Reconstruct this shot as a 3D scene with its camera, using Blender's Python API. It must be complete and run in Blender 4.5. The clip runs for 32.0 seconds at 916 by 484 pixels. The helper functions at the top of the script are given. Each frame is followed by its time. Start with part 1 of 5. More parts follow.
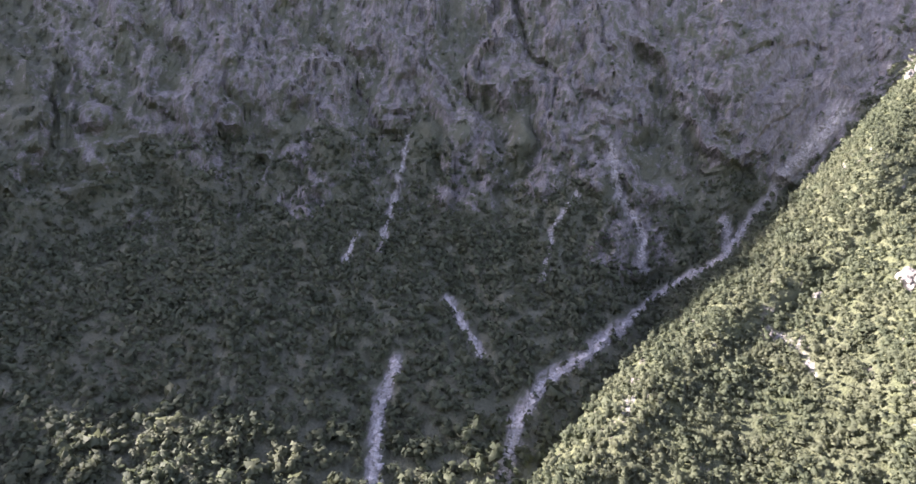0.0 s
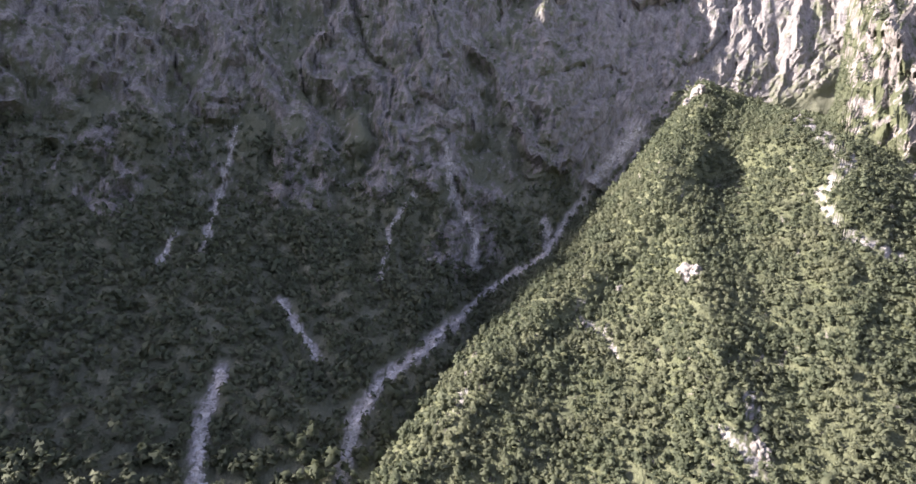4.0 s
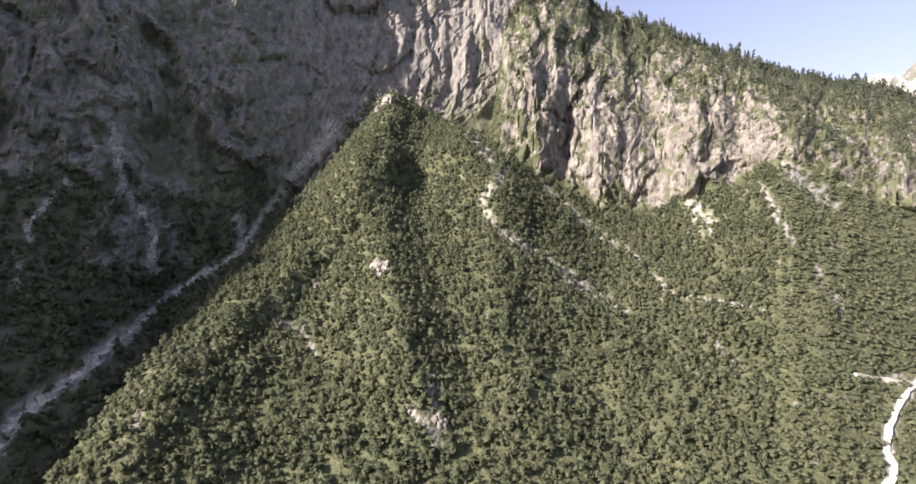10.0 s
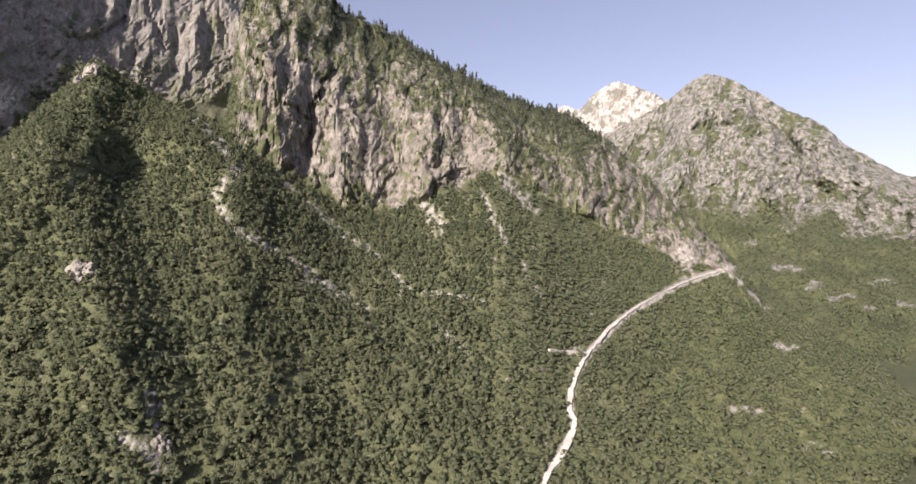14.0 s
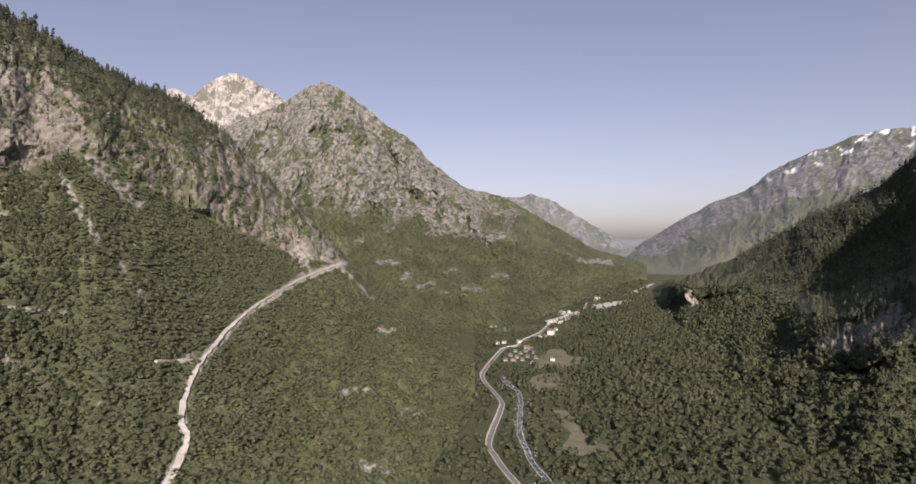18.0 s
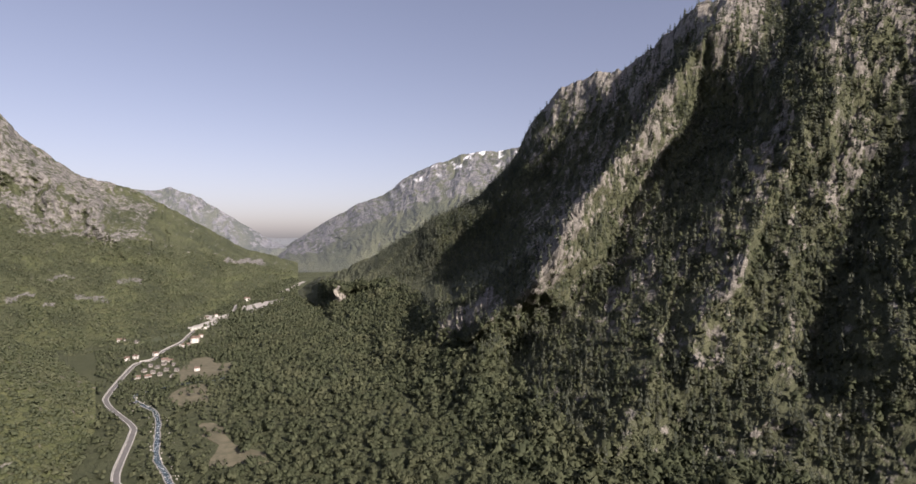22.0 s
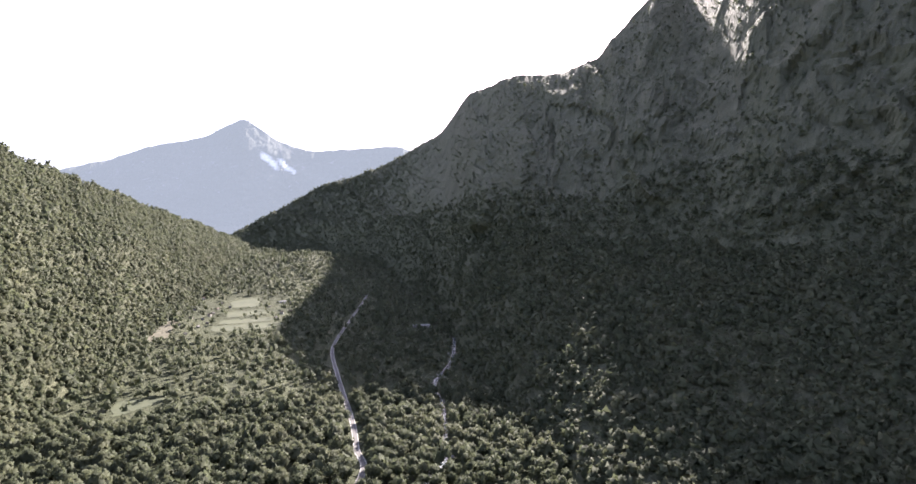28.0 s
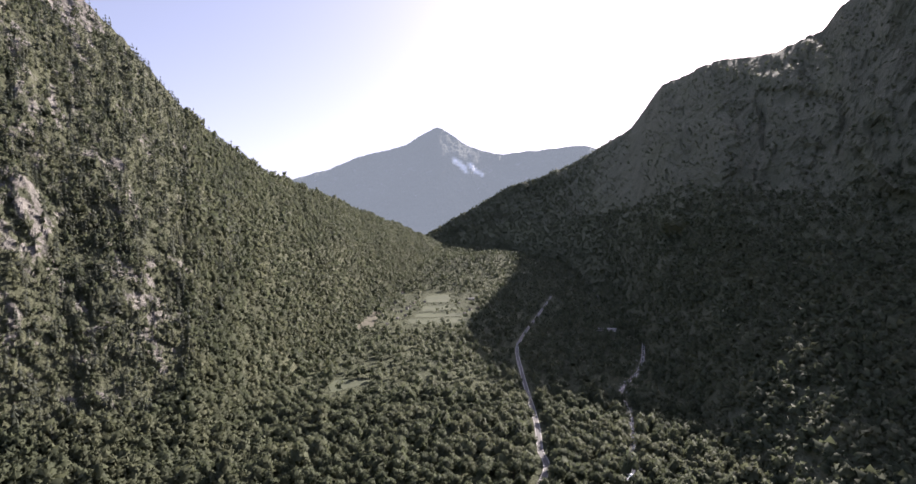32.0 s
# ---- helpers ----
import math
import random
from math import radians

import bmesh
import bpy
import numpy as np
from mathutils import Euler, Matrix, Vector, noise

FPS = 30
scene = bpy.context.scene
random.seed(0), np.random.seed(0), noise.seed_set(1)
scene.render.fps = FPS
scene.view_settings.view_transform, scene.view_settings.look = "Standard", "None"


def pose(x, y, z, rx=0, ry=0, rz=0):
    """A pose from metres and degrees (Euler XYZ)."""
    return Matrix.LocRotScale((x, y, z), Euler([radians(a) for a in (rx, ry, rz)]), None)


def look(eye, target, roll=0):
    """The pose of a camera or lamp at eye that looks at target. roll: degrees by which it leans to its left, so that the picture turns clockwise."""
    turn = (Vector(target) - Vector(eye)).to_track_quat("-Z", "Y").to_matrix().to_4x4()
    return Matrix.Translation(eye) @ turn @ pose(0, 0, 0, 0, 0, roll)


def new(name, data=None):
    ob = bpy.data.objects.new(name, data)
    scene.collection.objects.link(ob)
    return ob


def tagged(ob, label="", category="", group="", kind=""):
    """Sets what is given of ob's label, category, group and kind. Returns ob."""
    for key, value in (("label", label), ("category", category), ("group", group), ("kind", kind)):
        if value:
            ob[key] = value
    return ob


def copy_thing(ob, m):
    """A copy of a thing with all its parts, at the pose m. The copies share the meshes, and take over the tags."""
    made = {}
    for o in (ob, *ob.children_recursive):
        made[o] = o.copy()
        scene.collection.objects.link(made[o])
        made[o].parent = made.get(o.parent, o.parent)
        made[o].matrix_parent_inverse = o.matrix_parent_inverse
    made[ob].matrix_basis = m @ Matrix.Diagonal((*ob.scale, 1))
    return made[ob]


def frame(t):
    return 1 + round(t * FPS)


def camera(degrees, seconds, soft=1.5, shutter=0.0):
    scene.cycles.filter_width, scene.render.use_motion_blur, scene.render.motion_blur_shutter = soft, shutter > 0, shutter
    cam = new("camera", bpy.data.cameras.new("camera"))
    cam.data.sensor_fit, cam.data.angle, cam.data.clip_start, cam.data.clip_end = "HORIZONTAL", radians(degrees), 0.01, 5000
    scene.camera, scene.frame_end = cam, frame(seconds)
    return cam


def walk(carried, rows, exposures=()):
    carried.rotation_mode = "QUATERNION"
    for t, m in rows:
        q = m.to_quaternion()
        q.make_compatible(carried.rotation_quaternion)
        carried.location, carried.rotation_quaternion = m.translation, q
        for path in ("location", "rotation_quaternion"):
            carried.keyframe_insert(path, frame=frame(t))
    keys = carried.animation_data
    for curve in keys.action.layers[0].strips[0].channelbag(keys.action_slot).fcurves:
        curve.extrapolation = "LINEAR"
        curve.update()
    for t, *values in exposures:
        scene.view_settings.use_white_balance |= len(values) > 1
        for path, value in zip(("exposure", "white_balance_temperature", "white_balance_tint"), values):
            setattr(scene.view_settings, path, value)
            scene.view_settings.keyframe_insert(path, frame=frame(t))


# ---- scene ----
# camera: it stands still high over the valley floor and turns to its right
EYE_H = 180.0
cam = camera(80.0, 32.0, soft=1.55)
# seconds, heading clockwise from the valley's mouth, pitch, roll (degrees)
TURN = (
    (0, -122.02, 0.21, -0.28), (0.5, -119.53, 0.25, -0.18), (1, -117.42, 0.24, -0.15), (1.5, -115.63, 0.22, -0.15),
    (2, -114, 0.21, -0.21), (2.5, -112.02, 0.22, -0.19), (3, -109.95, 0.23, -0.14), (3.5, -107.63, 0.23, -0.23),
    (4.5, -102.4, 0.21, -0.19), (5.5, -96.81, 0.19, -0.16), (6, -94.33, 0.17, -0.09), (6.5, -92.07, 0.15, -0.08),
    (7, -89.99, 0.13, -0.09), (7.5, -88.05, 0.13, -0.11), (8, -85.69, 0.09, -0.09), (8.5, -83.17, 0.09, -0.07),
    (9, -80.26, 0.09, -0.08), (9.5, -77.07, 0.08, -0.02), (10, -74.11, 0.04, 0.09), (10.5, -71.56, 0.08, 0.05),
    (11, -69.15, 0.05, 0.04), (11.5, -66.78, 0.04, 0.07), (12, -63.78, 0.03, 0.07), (12.5, -60.08, -0.01, 0.05),
    (13, -56.05, -0.03, 0.05), (13.5, -52, -0.03, 0.02), (14.5, -42.9, -0.15, -0.18), (15.5, -33.56, -0.26, -0.34),
    (16, -28.58, -0.26, -0.32), (16.5, -23.66, -0.26, -0.31), (17, -18.64, -0.28, -0.2), (17.5, -13.69, -0.27, -0.11),
    (18, -9.1, -0.26, -0.09), (18.5, -4.57, -0.27, -0.06), (19, -0, -0.28, 0.01), (19.5, 4.64, -0.29, 0.03),
    (20, 9.34, -0.33, 0.08), (20.5, 13.79, -0.33, 0.03), (21, 17.45, -0.34, 0.05), (21.5, 21.87, -0.34, 0.01),
    (22, 26.34, -0.36, 0), (22.5, 31.55, -0.35, 0.04), (23, 38, -0.35, 0.04), (23.5, 45.45, -0.33, -0.13),
    (24, 54.83, -0.36, -0.25), (24.5, 66.37, -0.36, -0.3), (25, 79.75, -0.33, -0.08), (25.5, 95.57, -0.32, -0.36),
    (26, 109.25, -0.11, -0.45), (26.5, 126.51, 0, -0.35), (27, 139.8, -0.05, -0.2), (27.5, 147.2, -0.08, 0),
    (28, 150.7, -0.09, 0.12), (28.5, 151.86, -0.09, 0.2), (29, 152.37, -0.09, 0.23), (29.5, 151.23, -0.09, 0.16),
    (30, 149.05, -0.08, 0.07), (30.5, 144.15, -0.09, 0.01), (31, 139.74, -0.06, -0.13), (31.5, 134.99, -0.06, -0.3),
    (32, 131.48, -0.07, -0.27),
)
walk(cam, [(t, pose(0, 0, EYE_H, 90 + p, 0, -a) @ pose(0, 0, 0, 0, 0, -r)) for t, a, p, r in TURN],
     exposures=((0, 2.75, 6150, 28), (3.5, 2.35, 6200, 25), (8, 2.0, 6300, 20), (10, 1.65, 6550, 19), (13, 1.35, 6600, 19), (16, 0.78, 6700, 19), (20, 0.58, 6700, 19), (22, 0.72, 6650, 19),
                (24, 1.15, 6400, 20), (25, 1.5, 6400, 20), (26, 1.7, 6400, 21), (28.5, 2.1, 6300, 22), (30, 1.95, 6300, 22), (32, 1.35, 6300, 22)))

# ---- light ----
SUN_AZ, SUN_EL = 166.0, 29.0
world = bpy.data.worlds.new("sky")
scene.world = world
world.use_nodes = True
wn = world.node_tree.nodes
sky = wn.new("ShaderNodeTexSky")
sky.sky_type, sky.sun_disc = "NISHITA", False
sky.sun_elevation, sky.sun_rotation = radians(SUN_EL), radians(SUN_AZ)
sky.altitude, sky.air_density, sky.dust_density, sky.ozone_density = 900, 1.0, 3.4, 1.5
wn["Background"].inputs["Strength"].default_value = 0.106
# summer haze pales the blue
grey = wn.new("ShaderNodeRGBToBW")
pale = wn.new("ShaderNodeMix")
pale.data_type = "RGBA"
pale.inputs[0].default_value = 0.28
warm = wn.new("ShaderNodeMix")
warm.data_type, warm.blend_type = "RGBA", "MULTIPLY"
warm.inputs[0].default_value = 1.0
warm.inputs[7].default_value = (1.07, 1.0, 1.06, 1)
even = wn.new("ShaderNodeGamma")
even.inputs[1].default_value = 0.84
world.node_tree.links.new(sky.outputs[0], even.inputs[0])
world.node_tree.links.new(even.outputs[0], grey.inputs[0])
world.node_tree.links.new(even.outputs[0], pale.inputs[6])
world.node_tree.links.new(grey.outputs[0], pale.inputs[7])
world.node_tree.links.new(pale.outputs[2], warm.inputs[6])
world.node_tree.links.new(warm.outputs[2], wn["Background"].inputs["Color"])


def heading(az, el=0.0):
    """The unit vector at a heading and an elevation in degrees."""
    a, e = radians(az), radians(el)
    return Vector((math.sin(a) * math.cos(e), math.cos(a) * math.cos(e), math.sin(e)))


sun = new("sun", bpy.data.lights.new("sun", "SUN"))
sun.data.energy, sun.data.angle, sun.data.color = 4.6, radians(0.6), (1.0, 0.93, 0.82)
sun.matrix_world = look(heading(SUN_AZ, SUN_EL) * 500, (0, 0, 0))


# ---- materials ----
def shader(name):
    m = bpy.data.materials.new(name)
    m.use_nodes = True
    n = m.node_tree.nodes
    return m, n, m.node_tree.links, n["Principled BSDF"]


def noise_node(n, l, scale, detail=4, rough=0.6, coord="Object", stretch=None):
    tc = n.new("ShaderNodeTexCoord")
    t = n.new("ShaderNodeTexNoise")
    t.inputs["Scale"].default_value, t.inputs["Detail"].default_value, t.inputs["Roughness"].default_value = scale, detail, rough
    if stretch:
        mp = n.new("ShaderNodeMapping")
        mp.inputs["Scale"].default_value = stretch
        l.new(tc.outputs[coord], mp.inputs[0])
        l.new(mp.outputs[0], t.inputs["Vector"])
    else:
        l.new(tc.outputs[coord], t.inputs["Vector"])
    return t.outputs["Fac"]


def ramp(n, l, fac, *stops):
    r = n.new("ShaderNodeValToRGB")
    e = r.color_ramp.elements
    while len(e) < len(stops):
        e.new(0.5)
    for k, (p, c) in zip(e, stops):
        k.position, k.color = p, (c, c, c, 1) if isinstance(c, (int, float)) else (*c, 1)
    l.new(fac, r.inputs[0])
    return r.outputs[0]


def mix(n, l, fac, a, b, how="MIX"):
    m = n.new("ShaderNodeMix")
    m.data_type, m.blend_type = "RGBA", how
    for sock, v in ((m.inputs[0], fac), (m.inputs[6], a), (m.inputs[7], b)):
        if isinstance(v, (int, float)):
            sock.default_value = v
        elif isinstance(v, tuple):
            sock.default_value = (*v, 1)
        else:
            l.new(v, sock)
    return m.outputs[2]


def attr(n, name):
    a = n.new("ShaderNodeAttribute")
    a.attribute_name = name
    return a.outputs["Fac"]


def bump(n, l, height, strength, distance, normal=None):
    b = n.new("ShaderNodeBump")
    b.inputs["Strength"].default_value, b.inputs["Distance"].default_value = strength, distance
    l.new(height, b.inputs["Height"])
    if normal:
        l.new(normal, b.inputs["Normal"])
    return b.outputs[0]


def mountain_material(name, rock_a, rock_b, green_a, green_b, size=1.0, haze_glow=None, loose=((0.24, 0.225, 0.2), (0.46, 0.44, 0.41)), grit=1.0):
    """Limestone with shrub cover and scree, by the masks 'rock' and 'scree' of the mesh."""
    m, n, l, p = shader(name)
    big = noise_node(n, l, 0.012 / size, 5, 0.6)
    mid = noise_node(n, l, 0.07 / size, 6, 0.65)
    fine = noise_node(n, l, 0.35 / size, 6, 0.7)
    streak = noise_node(n, l, 0.09 / size, 5, 0.65, stretch=(1, 1, 0.16))
    rock = mix(n, l, ramp(n, l, streak, (0.36, 0), (0.62, 1)), rock_a, rock_b)
    rock = mix(n, l, ramp(n, l, mid, (0.35, 0.0), (0.5, 0.55), (0.7, 1)), mix(n, l, 0.55 * grit, rock, (0.1, 0.1, 0.09), "MIX"), rock)
    rock = mix(n, l, ramp(n, l, fine, (0.3, 0), (0.55, 1)), mix(n, l, 0.5 * grit, rock, (0.12, 0.115, 0.1)), rock)
    crack = noise_node(n, l, 0.22 / size, 4, 0.7, stretch=(1, 1, 0.22))
    rock = mix(n, l, ramp(n, l, crack, (0.47, 0), (0.5, 0.7), (0.53, 0)), rock, (0.07, 0.066, 0.058))
    green = mix(n, l, ramp(n, l, big, (0.35, 0), (0.65, 1)), green_a, green_b)
    green = mix(n, l, attr(n, "grass"), green, mix(n, l, ramp(n, l, mid, (0.4, 0), (0.62, 1)), (0.105, 0.125, 0.058), (0.17, 0.18, 0.088)))
    green = mix(n, l, ramp(n, l, fine, (0.35, 0), (0.6, 1)), mix(n, l, 0.28, green, (0.022, 0.028, 0.015)), green)
    stony = n.new("ShaderNodeMath")
    stony.operation = "MULTIPLY_ADD"
    l.new(fine, stony.inputs[0])
    stony.inputs[1].default_value = 0.9
    add = n.new("ShaderNodeMath")
    add.operation = "MULTIPLY_ADD"
    l.new(mid, add.inputs[0])
    add.inputs[1].default_value = 1.1
    l.new(attr(n, "rock"), add.inputs[2])
    l.new(add.outputs[0], stony.inputs[2])
    base = mix(n, l, ramp(n, l, stony.outputs[0], (0.0, 0), (0.5, 0.0), (0.62, 1)), green, rock)
    stony.inputs[1].default_value = 0.5
    sub = n.new("ShaderNodeMath")
    sub.operation = "SUBTRACT"
    l.new(stony.outputs[0], sub.inputs[0])
    sub.inputs[1].default_value = 0.8
    l.new(ramp(n, l, sub.outputs[0], (0.42, 0), (0.58, 1)), base.node.inputs[0])
    gravel = mix(n, l, ramp(n, l, fine, (0.35, 0), (0.7, 1)), *loose)
    base = mix(n, l, attr(n, "scree"), base, gravel)
    l.new(base, p.inputs["Base Color"])
    p.inputs["Roughness"].default_value = 0.95
    p.inputs["Specular IOR Level"].default_value = 0.15
    l.new(bump(n, l, fine, 0.9, 2.4 * size, bump(n, l, mid, 0.8, 6.0 * size)), p.inputs["Normal"])
    # emission stands in for haze over the distant mountains
    if haze_glow:
        p.inputs["Emission Color"].default_value = (*haze_glow, 1)
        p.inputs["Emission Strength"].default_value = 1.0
    return m


def leaf_material(name, dark, light, yellow, through_light=0.3):
    m, n, l, p = shader(name)
    g = n.new("ShaderNodeNewGeometry")
    big = noise_node(n, l, 0.02, 3, 0.6, coord="Object")
    c = mix(n, l, g.outputs["Random Per Island"], dark, light)
    c = mix(n, l, ramp(n, l, big, (0.45, 0), (0.7, 0.75)), c, yellow)
    l.new(c, p.inputs["Base Color"])
    p.inputs["Roughness"].default_value = 0.75
    p.inputs["Specular IOR Level"].default_value = 0.2
    tr = n.new("ShaderNodeBsdfTranslucent")
    l.new(c, tr.inputs["Color"])
    mx = n.new("ShaderNodeMixShader")
    mx.inputs[0].default_value = through_light
    l.new(p.outputs[0], mx.inputs[1])
    l.new(tr.outputs[0], mx.inputs[2])
    l.new(mx.outputs[0], n["Material Output"].inputs["Surface"])
    return m


def plain(name, a, b, scale, rough=0.9, depth=0.0, detail=5):
    """A surface that varies between two colours at two scales."""
    m, n, l, p = shader(name)
    f = noise_node(n, l, scale, detail, 0.65)
    c = mix(n, l, ramp(n, l, f, (0.35, 0), (0.65, 1)), a, b)
    c = mix(n, l, ramp(n, l, noise_node(n, l, scale * 0.13, 3), (0.4, 0.35), (0.6, 0)), c, tuple(v * 0.6 for v in a))
    l.new(c, p.inputs["Base Color"])
    p.inputs["Roughness"].default_value = rough
    if depth:
        l.new(bump(n, l, f, 0.6, depth), p.inputs["Normal"])
    return m


ROCK = mountain_material("limestone_slope", (0.15, 0.135, 0.118), (0.35, 0.32, 0.28), (0.085, 0.095, 0.052), (0.14, 0.15, 0.084), grit=0.5)
# for the shaded wall: paler greens carry the haze lying over it
ROCK_GREY = mountain_material("grey_limestone", (0.17, 0.158, 0.143), (0.31, 0.292, 0.268), (0.115, 0.122, 0.08), (0.16, 0.165, 0.112), grit=0.5)
ROCK_RIB = mountain_material("weathered_limestone", (0.17, 0.16, 0.143), (0.345, 0.326, 0.292), (0.075, 0.083, 0.052), (0.125, 0.132, 0.08), grit=0.7)
# haze of the far mountains, put in as emission colours
HAZE_GLOW = (0.075, 0.082, 0.105)
ROCK_FAR = mountain_material("peak_limestone", (0.13, 0.125, 0.12), (0.34, 0.327, 0.305), (0.06, 0.07, 0.04), (0.105, 0.115, 0.063), 1.3, grit=0.6)
ROCK_PALE = mountain_material("pale_limestone_glow", (0.33, 0.305, 0.272), (0.5, 0.465, 0.415), (0.12, 0.12, 0.08), (0.2, 0.18, 0.13), 3.0, (0.04, 0.044, 0.055), grit=0.35)
ROCK_DIM = mountain_material("distant_rock_glow", (0.11, 0.11, 0.115), (0.25, 0.245, 0.24), (0.06, 0.068, 0.04), (0.10, 0.105, 0.06), 3.0, HAZE_GLOW, ((0.7, 0.72, 0.75), (0.85, 0.86, 0.88)))
# high mountain: haze also tints the darker rock colour blue
ROCK_SNOW = mountain_material("high_grey_rock_glow", (0.09, 0.092, 0.1), (0.22, 0.216, 0.215), (0.06, 0.068, 0.04), (0.10, 0.105, 0.06), 2.6, (0.035, 0.039, 0.05), ((0.7, 0.72, 0.75), (0.85, 0.86, 0.88)))
# thicker haze: low-contrast base colours and stronger emission
ROCK_MIST = mountain_material("misty_rock_glow", (0.10, 0.10, 0.11), (0.17, 0.17, 0.18), (0.07, 0.078, 0.06), (0.09, 0.1, 0.08), 3.0, (0.095, 0.11, 0.126), ((0.7, 0.72, 0.75), (0.85, 0.86, 0.88)))
MIST = mountain_material("pale_mist_hills_glow", (0.12, 0.12, 0.125), (0.15, 0.15, 0.155), (0.09, 0.095, 0.09), (0.1, 0.105, 0.1), 3.0, (0.13, 0.136, 0.152))
# leaf blues raised a little: the valley's bluish haze put into the colour
LEAF = leaf_material("broad_leaves", (0.075, 0.09, 0.0539), (0.135, 0.155, 0.0898), (0.165, 0.174, 0.1032), 0.45)
PALE_LEAF = leaf_material("pale_leaves", (0.11, 0.13, 0.0764), (0.175, 0.197, 0.1179), (0.205, 0.214, 0.1313), 0.5)
NEEDLE = leaf_material("pine_needles", (0.055, 0.066, 0.0512), (0.1, 0.113, 0.0781), (0.115, 0.122, 0.0891), 0.3)
BARK = plain("bark", (0.07, 0.055, 0.04), (0.14, 0.12, 0.1), 3.0)


# ---- noise ----
PERM = np.random.RandomState(7).permutation(512).astype(np.int64)
GRAD = np.random.RandomState(8).uniform(0, 2 * np.pi, 512)


def perlin(x, y, seed=0):
    """Gradient noise of two coordinates, about -0.7 to 0.7."""
    xi, yi = np.floor(x).astype(np.int64), np.floor(y).astype(np.int64)
    fx, fy = x - xi, y - yi
    sx, sy = fx * fx * fx * (fx * (fx * 6 - 15) + 10), fy * fy * fy * (fy * (fy * 6 - 15) + 10)

    def corner(i, j):
        g = GRAD[PERM[(PERM[(xi + i + seed * 37) & 511] + yi + j + seed * 11) & 511]]
        return np.cos(g) * (fx - i) + np.sin(g) * (fy - j)
    top = corner(0, 0) * (1 - sx) + corner(1, 0) * sx
    low = corner(0, 1) * (1 - sx) + corner(1, 1) * sx
    return top * (1 - sy) + low * sy


def fbm(x, y, octaves=4, seed=0, gain=0.5):
    s, a = 0, 1.0
    for k in range(octaves):
        s = s + a * perlin(x * 2 ** k, y * 2 ** k, seed + k)
        a *= gain
    return s


def ridged(x, y, octaves=4, seed=0, gain=0.5):
    """Sharp crests at 1, rounded hollows towards 0."""
    s, a, w = 0, 1.0, 0
    for k in range(octaves):
        s = s + a * (1 - np.minimum(1, 2.2 * np.abs(perlin(x * 2 ** k, y * 2 ** k, seed + k))))
        w += a
        a *= gain
    return s / w


def cells(x, y, seed=0):
    """Blocky noise: one random height for each cell, and how near its joint a place is (0 on the joint)."""
    xi, yi = np.floor(x).astype(np.int64), np.floor(y).astype(np.int64)
    f1, f2, own = np.full(x.shape, 9.0), np.full(x.shape, 9.0), np.zeros(x.shape)
    for i in (-1, 0, 1):
        for j in (-1, 0, 1):
            h = PERM[(PERM[(xi + i + seed * 37) & 511] + yi + j + seed * 11) & 511]
            dx, dy = xi + i + (h & 15) / 16 - x, yi + j + (h >> 5) / 16 - y
            d = dx * dx + dy * dy
            near = d < f1
            f2 = np.where(near, f1, np.minimum(f2, d))
            own = np.where(near, (PERM[(h + 91) & 511]) / 511, own)
            f1 = np.minimum(f1, d)
    return own, np.sqrt(f2) - np.sqrt(f1)


def blocks(p, q, wx, wy, seed):
    """Jointed rock: tall blocks at three sizes, from about -0.5 to 0.5, with dark joints pushed in."""
    out = 0
    for k, (w, h, a) in enumerate(((72, 130, 0.55), (27, 46, 0.32), (9, 14, 0.15))):
        own, gap = cells(p / w + 0.5 * wx, q / h + 0.3 * wy, seed + k)
        tilt = fbm(p / w, q / h, 1, seed + 5 + k)
        out = out + a * (own - 0.5 + 0.6 * tilt - 0.22 * (1 - step(0.0, 0.16, gap)))
    return out


def step(a, b, x):
    t = np.clip((x - a) / (b - a), 0, 1)
    return t * t * (3 - 2 * t)


# ---- meshes ----
def mesh_of(name, verts, faces, material, smooth=False, masks=None, normals=None):
    """A mesh from arrays: verts (n, 3), faces (m, 3 or 4)."""
    me = bpy.data.meshes.new(name)
    k = faces.shape[1]
    me.vertices.add(len(verts))
    me.vertices.foreach_set("co", np.ascontiguousarray(verts, np.float32).ravel())
    me.loops.add(faces.size)
    me.loops.foreach_set("vertex_index", np.ascontiguousarray(faces, np.int32).ravel())
    me.polygons.add(len(faces))
    me.polygons.foreach_set("loop_start", np.arange(0, faces.size, k, dtype=np.int32))
    me.polygons.foreach_set("use_smooth", np.full(len(faces), smooth))
    me.update(calc_edges=True)
    me.materials.append(material)
    for key, value in (masks or {}).items():
        me.attributes.new(key, "FLOAT", "POINT").data.foreach_set("value", np.ascontiguousarray(value, np.float32).ravel())
    if normals is not None:
        me.attributes.new("custom_normal", "FLOAT_VECTOR", "POINT").data.foreach_set("vector", np.ascontiguousarray(normals, np.float32).ravel())
    return me


def grid_faces(rows, cols):
    i = (np.arange(rows - 1)[:, None] * cols + np.arange(cols - 1)).ravel()
    return np.stack([i, i + 1, i + cols + 1, i + cols], 1)


def part(name, bm, material, parent=None, label=""):
    me = bpy.data.meshes.new(name)
    bm.to_mesh(me)
    bm.free()
    me.materials.append(material)
    ob = new(name, me)
    ob.parent = parent
    return tagged(ob, label)


